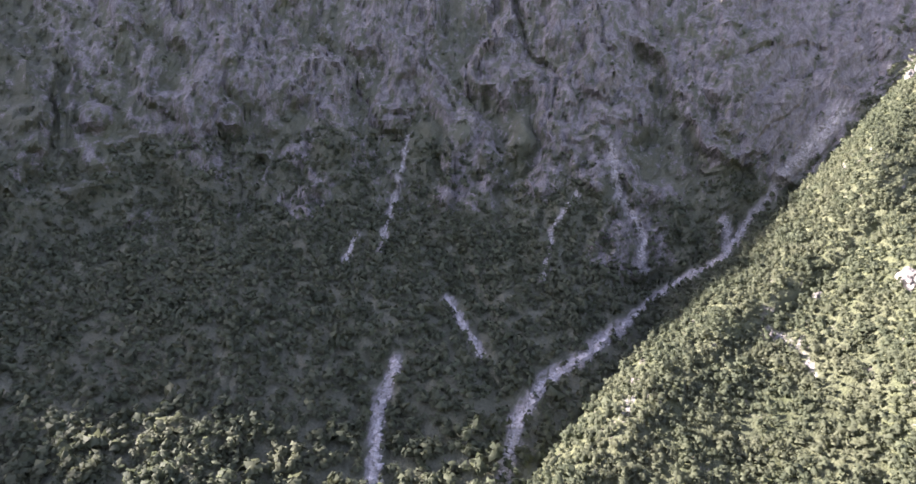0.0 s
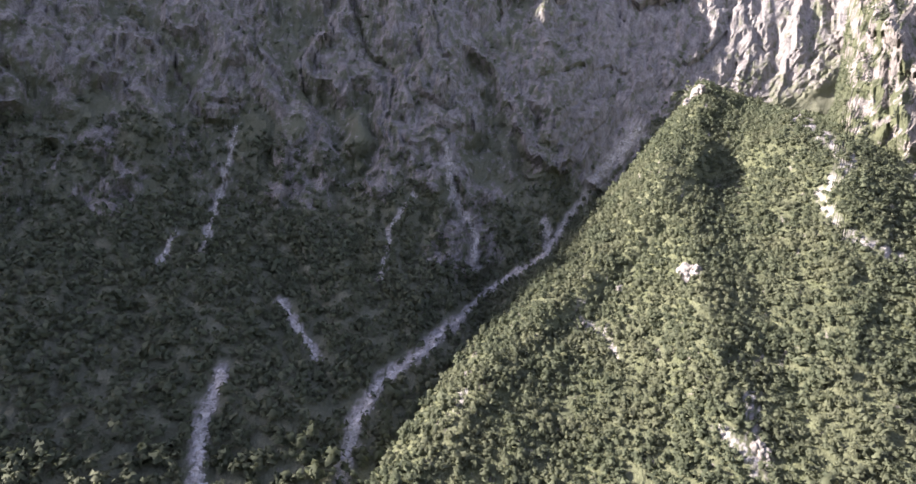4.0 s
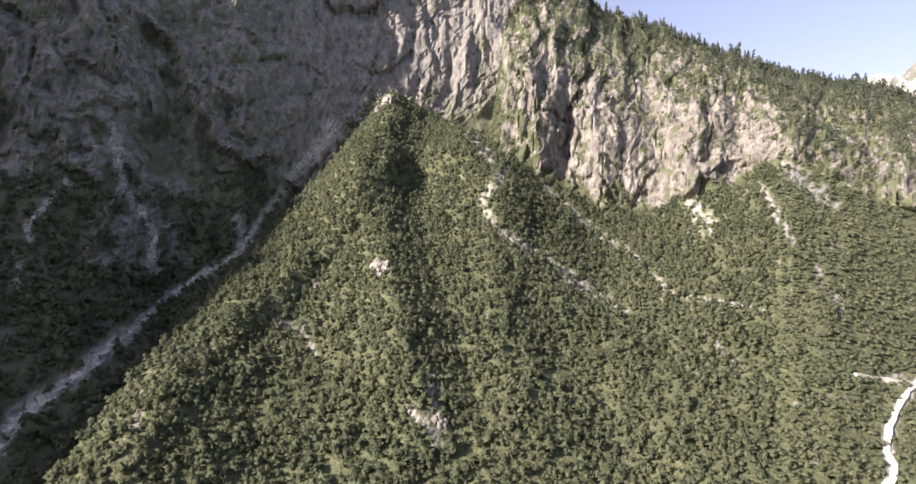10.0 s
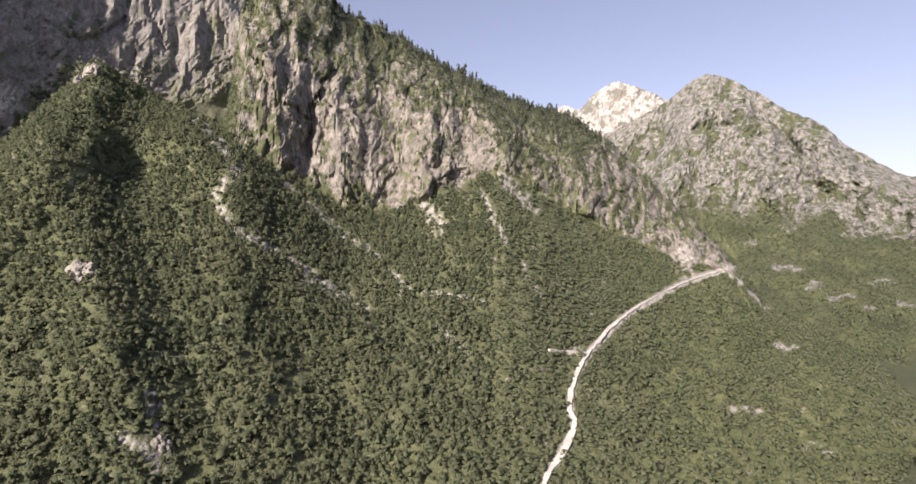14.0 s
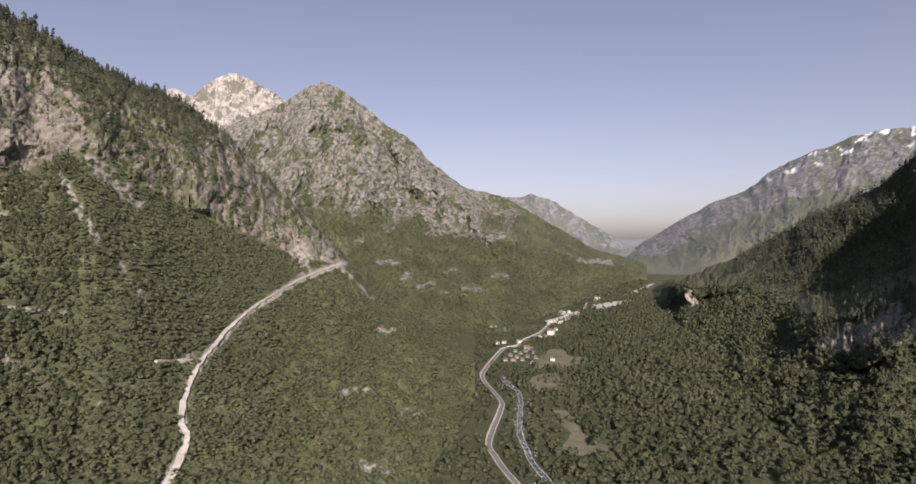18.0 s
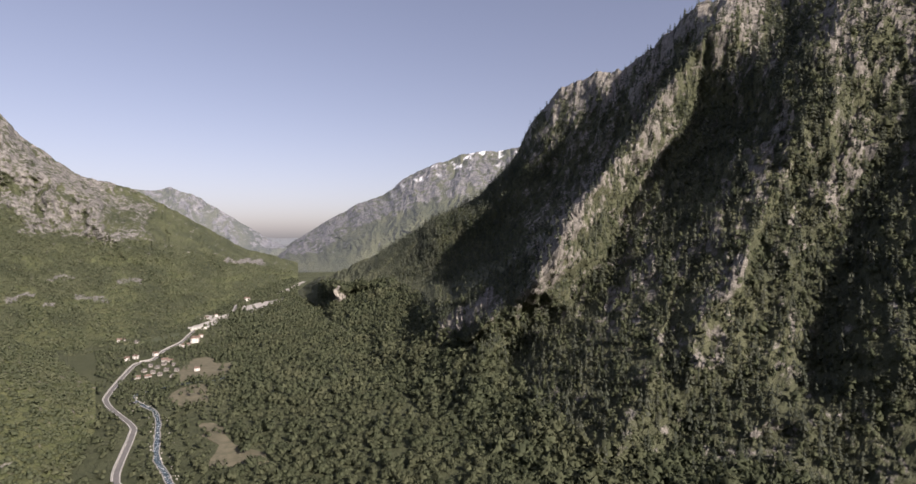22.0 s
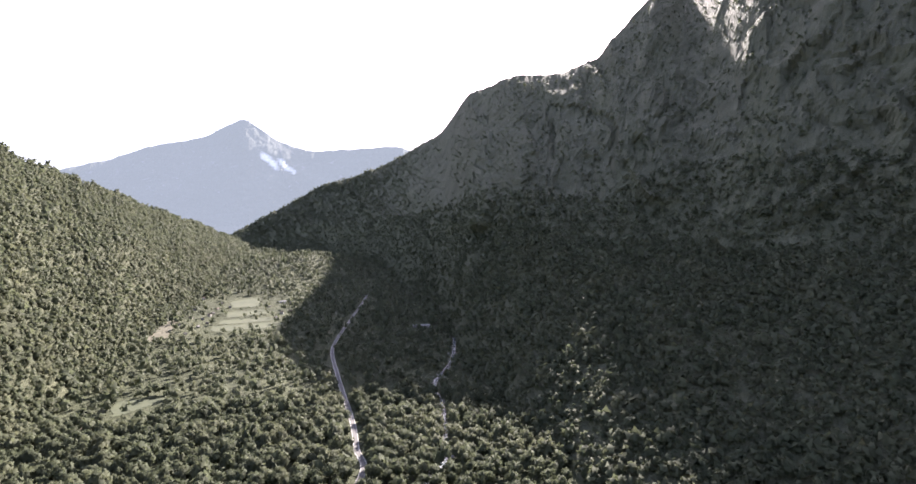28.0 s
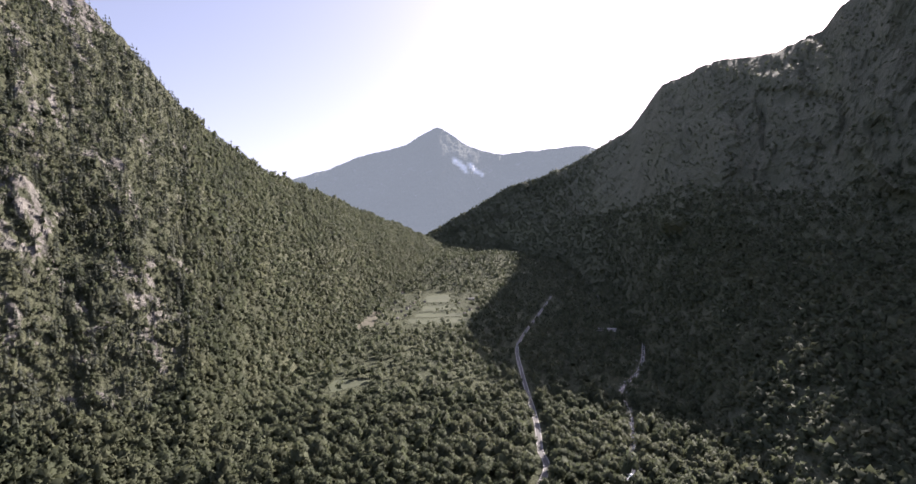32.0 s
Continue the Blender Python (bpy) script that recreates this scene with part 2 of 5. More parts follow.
# ---- land ----
def floor_z(x, y):
    """The valley floor: level below the camera, rising up the valley behind."""
    r, az = np.hypot(x, y), np.degrees(np.arctan2(x, y))
    up = np.exp(-((az - 128) / 30) ** 2)
    hill = 62 * np.exp(-(((x - 1400) / 300) ** 2 + ((y + 1450) / 330) ** 2))
    return hill + (0.055 * np.maximum(0, r - 900) + 55 * step(1700, 3000, r)) * up + 1.5 * perlin(x / 160, y / 160, 3) + 4 * step(2500, 4500, r)


def soft(az, xs, ys):
    """A table read at az, with its corners rounded."""
    return sum(w * np.interp(az + d, xs, ys) for d, w in ((-0.5, 0.25), (0, 0.5), (0.5, 0.25)))


class Landform:
    """A mountainside seen from the valley: foot, middle and crest by heading, each at a distance,
    the last two also at an elevation seen from the camera's height."""

    def __init__(self, az, foot, mid, mid_el, crest, crest_el, bend=1.0, relief=None, sheer=1.0, meadow=None):
        self.t, self.bend, self.relief = [np.array(v, float) for v in (az, foot, mid, mid_el, crest, crest_el)], bend, relief
        self.sheer, self.meadow = sheer, meadow

    def base(self, az, u):
        a, rf, rm, em, rc, ec = self.t
        rf, rm, rc = soft(az, a, rf), soft(az, a, rm), soft(az, a, rc)
        zm = EYE_H + rm * np.tan(np.radians(soft(az, a, em)))
        zc = EYE_H + rc * np.tan(np.radians(soft(az, a, ec)))
        v, w, b = np.clip(u, 0, 1), np.clip(u - 1, 0, 1), np.clip(u - 2, 0, 1)
        r = rf + (rm - rf) * v + (rc - rm) * w ** self.sheer
        s, c = np.sin(np.radians(az)), np.cos(np.radians(az))
        zf = floor_z(rf * s, rf * c) - 4
        z = zf + (zm - zf) * v ** self.bend + (zc - zm) * w
        return r + b * 0.35 * rc, z - b * 0.3 * rc

    def at(self, az, u):
        """Places and masks (rock, scree) at headings and heights u: 0 foot, 1 middle, 2 crest, 3 behind."""
        r, z = self.base(az, u)
        el = np.degrees(np.arctan2(z - EYE_H, r))
        dr, dz, rock, scree = self.relief(az, el, u, r)
        r, z = r + dr, z + dz
        a = np.radians(az)
        return np.stack([r * np.sin(a), r * np.cos(a), z], -1), rock, scree

    def build(self, name, material, step_az, rows, label, category):
        a0, a1 = self.t[0][0], self.t[0][-1]
        az = np.linspace(a0, a1, int((a1 - a0) / step_az) + 1)
        fine = np.linspace(0, 2, 240)
        A, U = np.meshgrid(az, fine)
        r, z = self.base(A, U)
        el = np.degrees(np.arctan2(z - EYE_H, r))
        run = np.vstack([np.zeros(len(az)), np.cumsum(np.abs(np.diff(el, axis=0)) + 0.04, 0)])
        run /= run[-1]
        want = np.linspace(0, 1, rows)
        U = np.stack([np.interp(want, run[:, k], fine) for k in range(len(az))], 1)
        U = np.vstack([U, np.full(len(az), 2.3), np.full(len(az), 3.0)])
        A = np.broadcast_to(az, U.shape)
        P, rock, scree = self.at(A, U)
        self.P, self.az, self.U = P, az, U
        self.el = np.degrees(np.arctan2(P[..., 2] - EYE_H, np.hypot(P[..., 0], P[..., 1])))
        masks = {"rock": rock, "scree": scree}
        if self.meadow:
            masks["grass"] = self.meadow(A, U)
        me = mesh_of(name, P.reshape(-1, 3), grid_faces(*U.shape), material, False, masks)
        return tagged(new(name, me), label, category, kind="structure")

    def spot(self, az, el):
        """The place on the built slope at a heading and an elevation."""
        c = (az - self.az[0]) / (self.az[1] - self.az[0])
        k = int(np.clip(math.floor(c), 0, len(self.az) - 2))
        out = []
        for j in (k, k + 1):
            e = np.maximum.accumulate(self.el[:-2, j])
            out.append([np.interp(el, e, self.P[:-2, j, d]) for d in range(3)])
        f = c - k
        return Vector(np.array(out[0]) * (1 - f) + np.array(out[1]) * f)


def near_line(az, el, line, width):
    """1 on a line of (heading, elevation) points, falling to 0 at its width."""
    best = np.full(np.shape(az), 1e9)
    for (a0, e0), (a1, e1) in zip(line, line[1:]):
        da, de = a1 - a0, e1 - e0
        t = np.clip(((az - a0) * da + (el - e0) * de) / (da * da + de * de), 0, 1)
        best = np.minimum(best, np.hypot(az - a0 - t * da, el - e0 - t * de))
    return 1 - step(width * 0.45, width, best)


def roof_line(az, el, line, width):
    """1 on a line, falling evenly to 0 at its width, like the two sides of a roof."""
    best = np.full(np.shape(az), 1e9)
    for (a0, e0), (a1, e1) in zip(line, line[1:]):
        da, de = a1 - a0, e1 - e0
        t = np.clip(((az - a0) * da + (el - e0) * de) / (da * da + de * de), 0, 1)
        best = np.minimum(best, np.hypot(az - a0 - t * da, el - e0 - t * de))
    d = np.clip(1 - best / width, 0, 1)
    return d * (0.75 + 0.25 * d)


# scree channels of the sunny slope, by heading and elevation: line, width
SCREE_S = (
    (((-75.6, 13.3), (-71.4, 9.4), (-69.6, 6.9), (-71.4, 4.3), (-70.5, 1.9)), 0.6),
    (((-64.9, 5.7), (-59.9, 0.9), (-55.5, -1.9), (-53.0, -5.1)), 0.35),
    (((-45.2, 5.3), (-43.8, 2.3), (-42.4, -0.2)), 0.3),
    (((-50.9, 3.8), (-49.5, 1.4)), 0.9),
    (((-69.6, 0.9), (-64.4, -2.0), (-61.6, -4.9)), 0.5),
    (((-43.0, 6.7), (-39.6, 3.4)), 0.8),
    (((-41.0, -2.2), (-39.0, -5.7)), 0.3),
    (((-21.4, -2.9), (-17.8, -6.1)), 0.35),
    (((-49.6, -8.9), (-46.6, -12.3)), 0.4),
    (((-76.8, -13.5), (-76.2, -19.6)), 0.7),
    (((-92.6, -8.0), (-91.4, -8.6)), 0.5),
    (((-62.7, -3.2), (-57.3, -7.0)), 0.5),
    (((-25.3, -0.9), (-24.8, -3.0)), 0.9),
    (((-20.8, -15.3), (-18.6, -15.2)), 0.4),
    (((-14.7, -17.4), (-13.4, -17.7)), 0.4),
    (((-19.4, -22.2), (-16.1, -22.9)), 0.4),
    (((-17.2, -9.3), (-16.0, -9.5)), 0.4),
    (((-79.3, -16.4), (-75.6, -19.6)), 0.8),
    (((-90.2, -8.7), (-89.0, -11.1)), 0.5),
    (((-104.6, -15.0), (-105.2, -16.5)), 0.6),
    (((-44.8, -6.4), (-51.4, -5.3)), 0.3),
    (((-35.7, -10.9), (-33.9, -11.0)), 0.5),
)
SCREE_W = (
    (((231.7, -12.2), (229.9, -16.7), (229.1, -23.5)), 1.2),
    (((236.8, -5.7), (239.0, -9.3), (240.6, -11.9)), 0.7),
    (((242.8, -23.6), (244.2, -18.4), (246.9, -14.3), (251.1, -11.3), (254.5, -8.5)), 1.25),
    (((254.5, -8.5), (257.2, -5.8), (259.4, -4.0), (264.0, -1.1), (265.5, 1.6), (268.7, 5.8)), 0.65),
    (((253.6, 9.9), (254.4, 5.2), (256.7, 1.1), (256.7, -2.4)), 0.7),
    (((250.4, 5.3), (247.8, 1.7), (246.9, -3.7)), 0.4),
    (((232.8, 11.3), (231.3, 4.7), (229.8, -0.8)), 0.4),
    (((268.7, 6.3), (271.4, 9.2), (273.0, 11.4)), 1.4),
    (((227.4, 1.0), (226.3, -2.0)), 0.4),
    (((264.0, 2.7), (264.3, -1.1)), 0.7),
)


# the bulldozed track across that slope
TRACK = ((-38.6, -24.0), (-38.2, -22.9), (-35.5, -18.7), (-36.0, -16.1), (-35.2, -13.3), (-33.9, -11.0), (-30.3, -7.2), (-25.7, -4.3), (-22.6, -3.0), (-20.9, -2.5))

# folds of the sunny slope: crest or hollow line, metres towards the camera, half width in degrees
FOLDS_S = (
    (((-86.0, 9.4), (-81.1, -4.0), (-76.8, -19.1)), 26, 3.2),
    (((-101.0, -9.9), (-110.0, -20.6)), 22, 2.8),
    (((-79.3, 9.8), (-77.4, -0.9), (-73.8, -11.1), (-69.6, -23.0)), -26, 3.2),
    (((-98.3, -11.8), (-94.9, -18.6), (-92.5, -23.3)), -22, 2.6),
    (((-73.2, 10.0), (-67.2, -0.3), (-57.3, -11.4), (-49.9, -20.8)), 20, 3.0),
    (((-71.4, 2.8), (-64.9, -8.5), (-59.9, -17.0)), -18, 3.0),
    (((-66.0, -0.4), (-55.1, -8.9), (-45.4, -16.8)), -18, 2.6),
    (((-45.4, 3.8), (-38.5, -8.5), (-38.5, -16.3)), 10, 3.0),
    (((-50.2, 0.8), (-45.4, -8.8), (-43.0, -16.7)), -12, 3.0),
)


# great pillars (towards the camera) and clefts of the sunny cliff: line, metres, half width
PILLARS_S = (
    (((-60.0, 13.0), (-58.8, 3.0)), 52, 3.8),
    (((-50.8, 13.0), (-50.2, 5.5)), 44, 2.8),
    (((-66.5, 19.0), (-65.5, 8.0)), 40, 2.8),
    (((-43.4, 13.5), (-42.4, 7.0)), 30, 2.4),
    (((-36.0, 10.0), (-34.5, 4.0)), 24, 2.2),
    (((-54.4, 13.0), (-54.0, 5.0)), -34, 1.5),
    (((-62.8, 17.0), (-63.2, 8.0)), -28, 1.4),
    (((-46.8, 12.5), (-46.2, 6.5)), -28, 1.4),
    (((-39.5, 11.5), (-38.5, 6.0)), -20, 1.4),
)


def relief_s(az, el, u, r):
    p, q, k = az * 10.5, el * 10.5, r / 700
    wx, wy = fbm(p / 50, q / 50, 3, 5), fbm(p / 50, q / 50, 3, 6)
    edge = fbm(p / 28, q / 28, 3, 8)
    cliff = step(0.94, 1.06, u + 0.09 * edge) * step(-71, -69.3, az + 0.5 * edge) * (1 - step(-22, -20, az))
    behind = np.clip(u - 2, 0, 1)
    pillar = 0.5 * ridged(p / 100 + 0.4 * wx, q / 420, 2, 11) + 0.33 * ridged(p / 40 + 0.4 * wx, q / 230 + 0.3 * wy, 2, 12) + 0.09 * ridged(p / 13 + 0.3 * wx, q / 80, 3, 14)
    block = blocks(p, q, wx, wy, 23)
    ledge = ridged(p / 120 + wy, q / 40 + 0.8 * wx, 4, 17, 0.5)
    lump = fbm(p / 16 + wx, q / 38, 5, 21, 0.6)
    great = 0
    for line, push, width in PILLARS_S:
        great = great + push * roof_line(az + 0.8 * wx, el + 0.8 * wy, line, width)
    dr = cliff * (-0.5 * great * (1 - 0.7 * step(1.5, 1.95, u)) + 22 * (pillar - 0.55) - 30 * block + 4 * (ledge - 0.5) - 3 * lump) * k
    hollow = fbm((p - 0.25 * q) / 75, q / 260, 4, 31)
    fold = 0
    for line, push, width in FOLDS_S:
        fold = fold - push * roof_line(az + 1.2 * wx, el + 0.9 * wy, line, width * 1.9) * (0.55 + 0.45 * step(-24, -8, el))
    low = step(0, 0.35, u) * (1 - 0.75 * step(0.75, 1, u) * step(-72, -66, az)) * (1 - step(1.6, 2, u))
    dr = dr + (1 - cliff) * (20 * hollow + 1.25 * fold) * low * k
    dz = (1 - cliff) * 2.5 * fbm(p / 12, q / 12, 3, 41) * k + cliff * 5 * lump * k
    veg = fbm(p / 8, q / 13, 5, 51, 0.65) + 0.6 * fbm(p / 42 + wx, q / 50, 2, 56)
    clefts = step(0.62, 0.8, pillar)
    band = step(-67, -64, az) * (1 - step(-45, -42, az)) * (1 - step(1.35, 1.6, u + 0.3 * wy))
    rock = cliff * (0.55 + 0.15 * band + 0.08 * (1 - step(-62, -58, az)) - (0.4 - 0.15 * band) * step(-0.2, 0.4, veg) - 0.12 * step(1.6, 1.95, u) - 0.12 * clefts) + (1 - cliff) * (0.12 + 0.3 * step(0.15, 0.5, veg))
    rock = rock + 0.22 * cliff * step(-38, -31, az)
    scree = np.zeros(np.shape(az))
    wob = fbm(p / 9, q / 9, 4, 61, 0.6)
    for line, width in SCREE_S:
        scree = np.maximum(scree, near_line(az + wob * 0.5, el + wob * 0.2, line, width * 1.15))
    scree = np.clip(scree * step(-0.12, 0.12, fbm(p / 5, q / 6, 3, 71)), 0, 1)
    scree = np.maximum(scree, near_line(az + 0.25 * wob, el + 0.15 * wob, TRACK, 0.42))
    return dr * (1 - behind), dz, np.clip(rock, 0, 1), scree


def relief_w(az, el, u, r):
    p, q, k = az * 10.5, el * 10.5, np.minimum(r / 800, 1.7)
    wx, wy = fbm(p / 80, q / 80, 3, 15), fbm(p / 80, q / 80, 3, 16)
    veg = fbm(p / 7 + wx, q / 12, 5, 52, 0.65)
    high = step(0.9, 1.12, u + 0.3 * wx)
    lean = p + 0.35 * q
    crag = ridged(lean / 150 + 0.6 * wx, q / 380 + 0.5 * wy, 6, 12, 0.58)
    lump = fbm(p / 20 + wx, q / 46, 5, 22, 0.6)
    hollow = fbm(lean / 110 + 0.3 * wx, q / 300, 4, 32)
    east = step(265, 271, az + 2 * wx) * high
    pillar = 0.55 * ridged(p / 70 + 0.4 * wx, q / 420, 2, 111) + 0.35 * ridged(p / 26 + 0.4 * wx, q / 200 + 0.3 * wy, 2, 112) + 0.1 * ridged(p / 11 + 0.3 * wx, q / 80, 3, 114)
    dr = (high * ((45 * east - 70) * (crag - 0.55) + 18 * east * (pillar - 0.5) - (24 + 4 * east) * blocks(lean - 0.35 * east * q, q, wx, wy, 27) - 4 * lump) + (1 - high) * 60 * hollow * step(0, 0.3, u)) * k
    dz = 4 * lump * k
    rock = high * (0.62 - 0.2 * step(-0.25, 0.45, veg) - 0.16 * (1 - step(0.4, 0.6, crag))) + (1 - high) * (0.14 + 0.22 * step(0.1, 0.5, veg))
    rock = rock + (1 - step(190, 205, az)) * step(146, 156, az) * (0.06 * step(1.0, 1.25, u) - 0.12 * (1 - step(1.0, 1.25, u)))
    rock = rock * (0.45 + 0.55 * step(186, 212, az + 8 * wx)) + 0.1 * east
    scree = np.zeros(np.shape(az))
    wob = fbm(p / 10, q / 10, 4, 62, 0.6)
    for line, width in SCREE_W:
        scree = np.maximum(scree, near_line(az + wob * 0.7, el + wob * 0.2, line, width * 0.85))
    scree = scree * step(-0.25, 0.1, fbm(p / 5, q / 6, 3, 72) + 0.12)
    return dr * (1 - np.clip(u - 2, 0, 1)), dz, np.clip(rock, 0, 1), np.clip(scree, 0, 1)


# ribs (towards the camera) and gullies (away) of the steep mountainside: line, metres, half width
RIBS_B = (
    (((24.8, -10.9), (30.5, -6.7), (35.0, -2.4), (40.9, 4.4), (45.9, 11.1), (51.7, 17.1)), 62, 3.4),
    (((41.4, -21.7), (46.3, -11.5), (48.1, -1.3), (55.0, 9.2), (62.0, 17.3)), 42, 2.8),
    (((50.0, -11.2), (52.3, -3.9), (57.4, 6.1), (61.7, 13.1), (66.3, 18.8)), 26, 2.4),
    (((66.8, -9.0), (71.6, -4.3), (73.4, 4.8), (72.2, 12.5), (71.0, 19.1)), 34, 3.2),
    (((88.7, -13.8), (86.8, -4.3), (87.1, 1.7), (85.6, 9.6)), 24, 2.0),
    (((92.8, -6.6), (90.4, 0.5), (93.3, 9.4), (90.4, 16.9)), 18, 2.0),
    (((102.8, -12.8), (101.2, -6.3), (102.2, -0.6), (98.4, 9.7), (100.6, 15.6)), 26, 3.0),
    (((106.3, -3.9), (107.0, 0.5), (104.7, 8.2)), 18, 1.6),
    (((85.7, -22.2), (82.6, -13.9), (78.3, -0.7), (78.9, 13.7), (77.6, 20.4)), -30, 2.2),
    (((59.0, -16.3), (61.7, -2.4), (66.3, 8.8), (71.0, 15.8)), -26, 2.0),
    (((74.0, -15.0), (74.9, -5.6)), -18, 1.2),
    (((47.3, -10.9), (48.4, 0.4), (53.8, 9.7)), -28, 2.0),
    (((32.2, -13.9), (39.0, -5.6), (43.9, 2.9), (51.0, 12.2)), -30, 2.4),
    (((30.5, -13.6), (33.9, -8.9)), -20, 2.0),
    (((95.7, -14.5), (96.2, -2.4), (94.5, 4.7)), -18, 2.0),
    (((13.0, -7.2), (24.0, -1.7), (30.3, 4.2)), -10, 4.0),
)


# bare strips of rock along the ribs: line, width
BARE_B = (
    (((41.0, 6.4), (38.5, 2.2), (34.6, -3.4)), 1.3),
    (((29.3, -6.3), (27.0, -8.3), (25.0, -10.2)), 1.6),
    (((28.9, -12.7), (27.4, -16.1)), 0.8),
    (((46.1, -2.0), (41.9, -6.7), (37.9, -10.6)), 0.8),
    (((46.1, -10.9), (43.7, -16.6), (40.5, -21.5)), 1.4),
    (((66.6, 13.5), (61.9, 6.6), (57.7, -0.7)), 1.8),
    (((74.0, 4.6), (72.4, -1.2), (70.8, -4.7)), 1.5),
    (((67.9, -16.4), (64.4, -19.3)), 1.2),
    (((86.5, 1.1), (87.8, -4.6)), 1.3),
    (((53.4, -2.0), (50.9, -6.2)), 1.2),
    (((36.8, 14.6), (40.1, 15.4), (48.4, 18.6)), 1.2),
    (((59.4, 22.5), (63.6, 22.8)), 1.0),
    (((73.6, -14.3), (71.4, -16.1)), 0.8),
    (((60.8, -15.0), (55.3, -16.8)), 1.0),
    (((74.0, 17.9), (74.5, 11.9)), 1.5),
    (((93.0, 3.9), (94.6, -0.4)), 1.5),
)


# low wooded ridges on the fan below the ribs: line, metres, half width
FAN_B = (
    (((11.5, -17.0), (14.5, -14.7), (21.0, -11.2), (26.0, -7.5)), 42, 3.0),
    (((10.0, -11.6), (13.0, -9.8), (19.1, -6.2), (23.6, -2.6)), 36, 2.6),
    (((25.5, -19.0), (27.7, -15.9), (29.3, -12.4), (31.7, -8.0)), 34, 2.4),
    (((11.0, -7.6), (13.7, -5.9), (16.5, -3.0)), 14, 1.8),
    (((18.0, -19.5), (23.0, -16.0), (26.5, -12.5)), 26, 2.2),
    (((33.0, -21.5), (36.0, -17.5), (39.0, -13.0)), 24, 2.4),
)


def relief_b(az, el, u, r):
    p, q, k = az * 10.5, el * 10.5, r / 600
    wx, wy = fbm(p / 60, q / 60, 4, 13), fbm(p / 60, q / 60, 4, 18)
    rise = step(0.75, 1.15, u + 0.2 * wx) * (1 - 0.8 * step(105, 113, az))
    rib = np.zeros(np.shape(az))
    for line, push, width in RIBS_B:
        rib = rib + push * roof_line(az + 1.3 * wx, el + 1.0 * wy, line, width * 1.9)
    lean = p - 0.42 * q * np.clip((62 - az) / 25, -0.8, 1)
    crag = 0.6 * ridged(lean / 85 + 0.6 * wx, q / 330 + 0.3 * wy, 3, 14, 0.55) + 0.4 * ridged(lean / 24 + 0.5 * wx, q / 130, 3, 15, 0.55)
    ledge = ridged(p / 90 + wy, q / 40 + 0.8 * wx, 4, 19, 0.5)
    lump = fbm(lean / 15 + wx, q / 32, 5, 24, 0.6)
    edge = np.interp(el + 0.8 * wy, (-12, -10.9, -6.3, -4.5, -1.6, 4.4, 11.1, 17.1), (22.6, 23.2, 24.3, 29.4, 34.2, 40.9, 45.9, 51.7)) + 0.4 * wx
    side = edge - 0.6 - az
    back = 230 * step(0, 1.6, side) * (1 - step(4, 15, side)) * step(-12.5, -8.5, el) * (1 - step(1.45, 1.95, u))
    dr = back + rise * (-(1.35 - 0.9 * step(56, 70, az)) * rib + (1 - 0.35 * step(58, 70, az)) * (9 * (crag - 0.5) - 11 * blocks(lean, q, wx, wy, 25)) + 3 * (ledge - 0.5) - 2.5 * lump) * k
    roll = ridged((p - 1.6 * q) / 150, (q + 0.3 * p) / 420, 3, 34, 0.45)
    fan = 22 * (roll - 0.5)
    for line, push, width in FAN_B:
        fan = fan + push * roof_line(az + 1.2 * wx, el + 1.2 * wy, line, width)
    dr = dr - (1 - rise) * fan * np.minimum(k, 1.1) * step(0, 0.4, u) * (1 - step(100, 108, az))
    dz = 4 * lump * k
    veg = fbm(lean / 8 + wy, q / 17, 5, 54, 0.65)
    rock = rise * (0.47 - 0.3 * step(-0.2, 0.35, veg - 0.004 * rib) - 0.25 * step(0.55, 0.75, crag)) * (1 - 0.8 * step(103, 110, az)) * (1 - 0.7 * (1 - step(24, 36, az)))
    rock = rock + 0.12 * rise * step(16, 32, rib) * step(-0.3, 0.2, veg + 0.1)
    rock = rock + 0.3 * rise * step(1.7, 1.95, u) * (1 - step(95, 100, az)) * step(32, 36, az)
    rock = rock + 0.06 * rise * (1 - step(103, 110, az)) * step(24, 34, az)
    for line, width in BARE_B:
        bare = near_line(az + 1.1 * wx + 0.25 * lump, el + 0.8 * wy, line, width)
        rock = rock + bare * (0.03 + 0.13 * step(-0.25, 0.15, 0.3 - veg))
        dr = dr - 6 * bare * k
    # a fluted cliff at the end of the first rib: drawn forward at its top
    foot_el = np.interp(az, (24.0, 24.6, 28.7, 29.6), (-10.9, -10.7, -7.2, -6.0)) + 0.25 * wy
    tall = np.interp(az, (23.9, 24.3, 27.5, 29.6), (0.0, 3.0, 1.9, 1.0))
    up = np.clip((el - foot_el) / np.maximum(tall, 0.05), 0, 1) * (1 - step(0.6, 4.0, el - foot_el - tall)) * step(23.2, 24.6, az) * (1 - step(29.0, 30.2, az))
    face = step(0.02, 0.12, up) * (1 - step(0.0, 0.5, el - foot_el - tall))
    flute = ridged(p / 7 + 0.4 * wx, q / 60, 2, 66)
    dr = dr - (13 * tall * up + 5 * face * flute) * k
    rock = rock * (1 - face) + face * (0.85 - 0.3 * step(0.15, 0.45, veg))
    scree = np.zeros(np.shape(az))
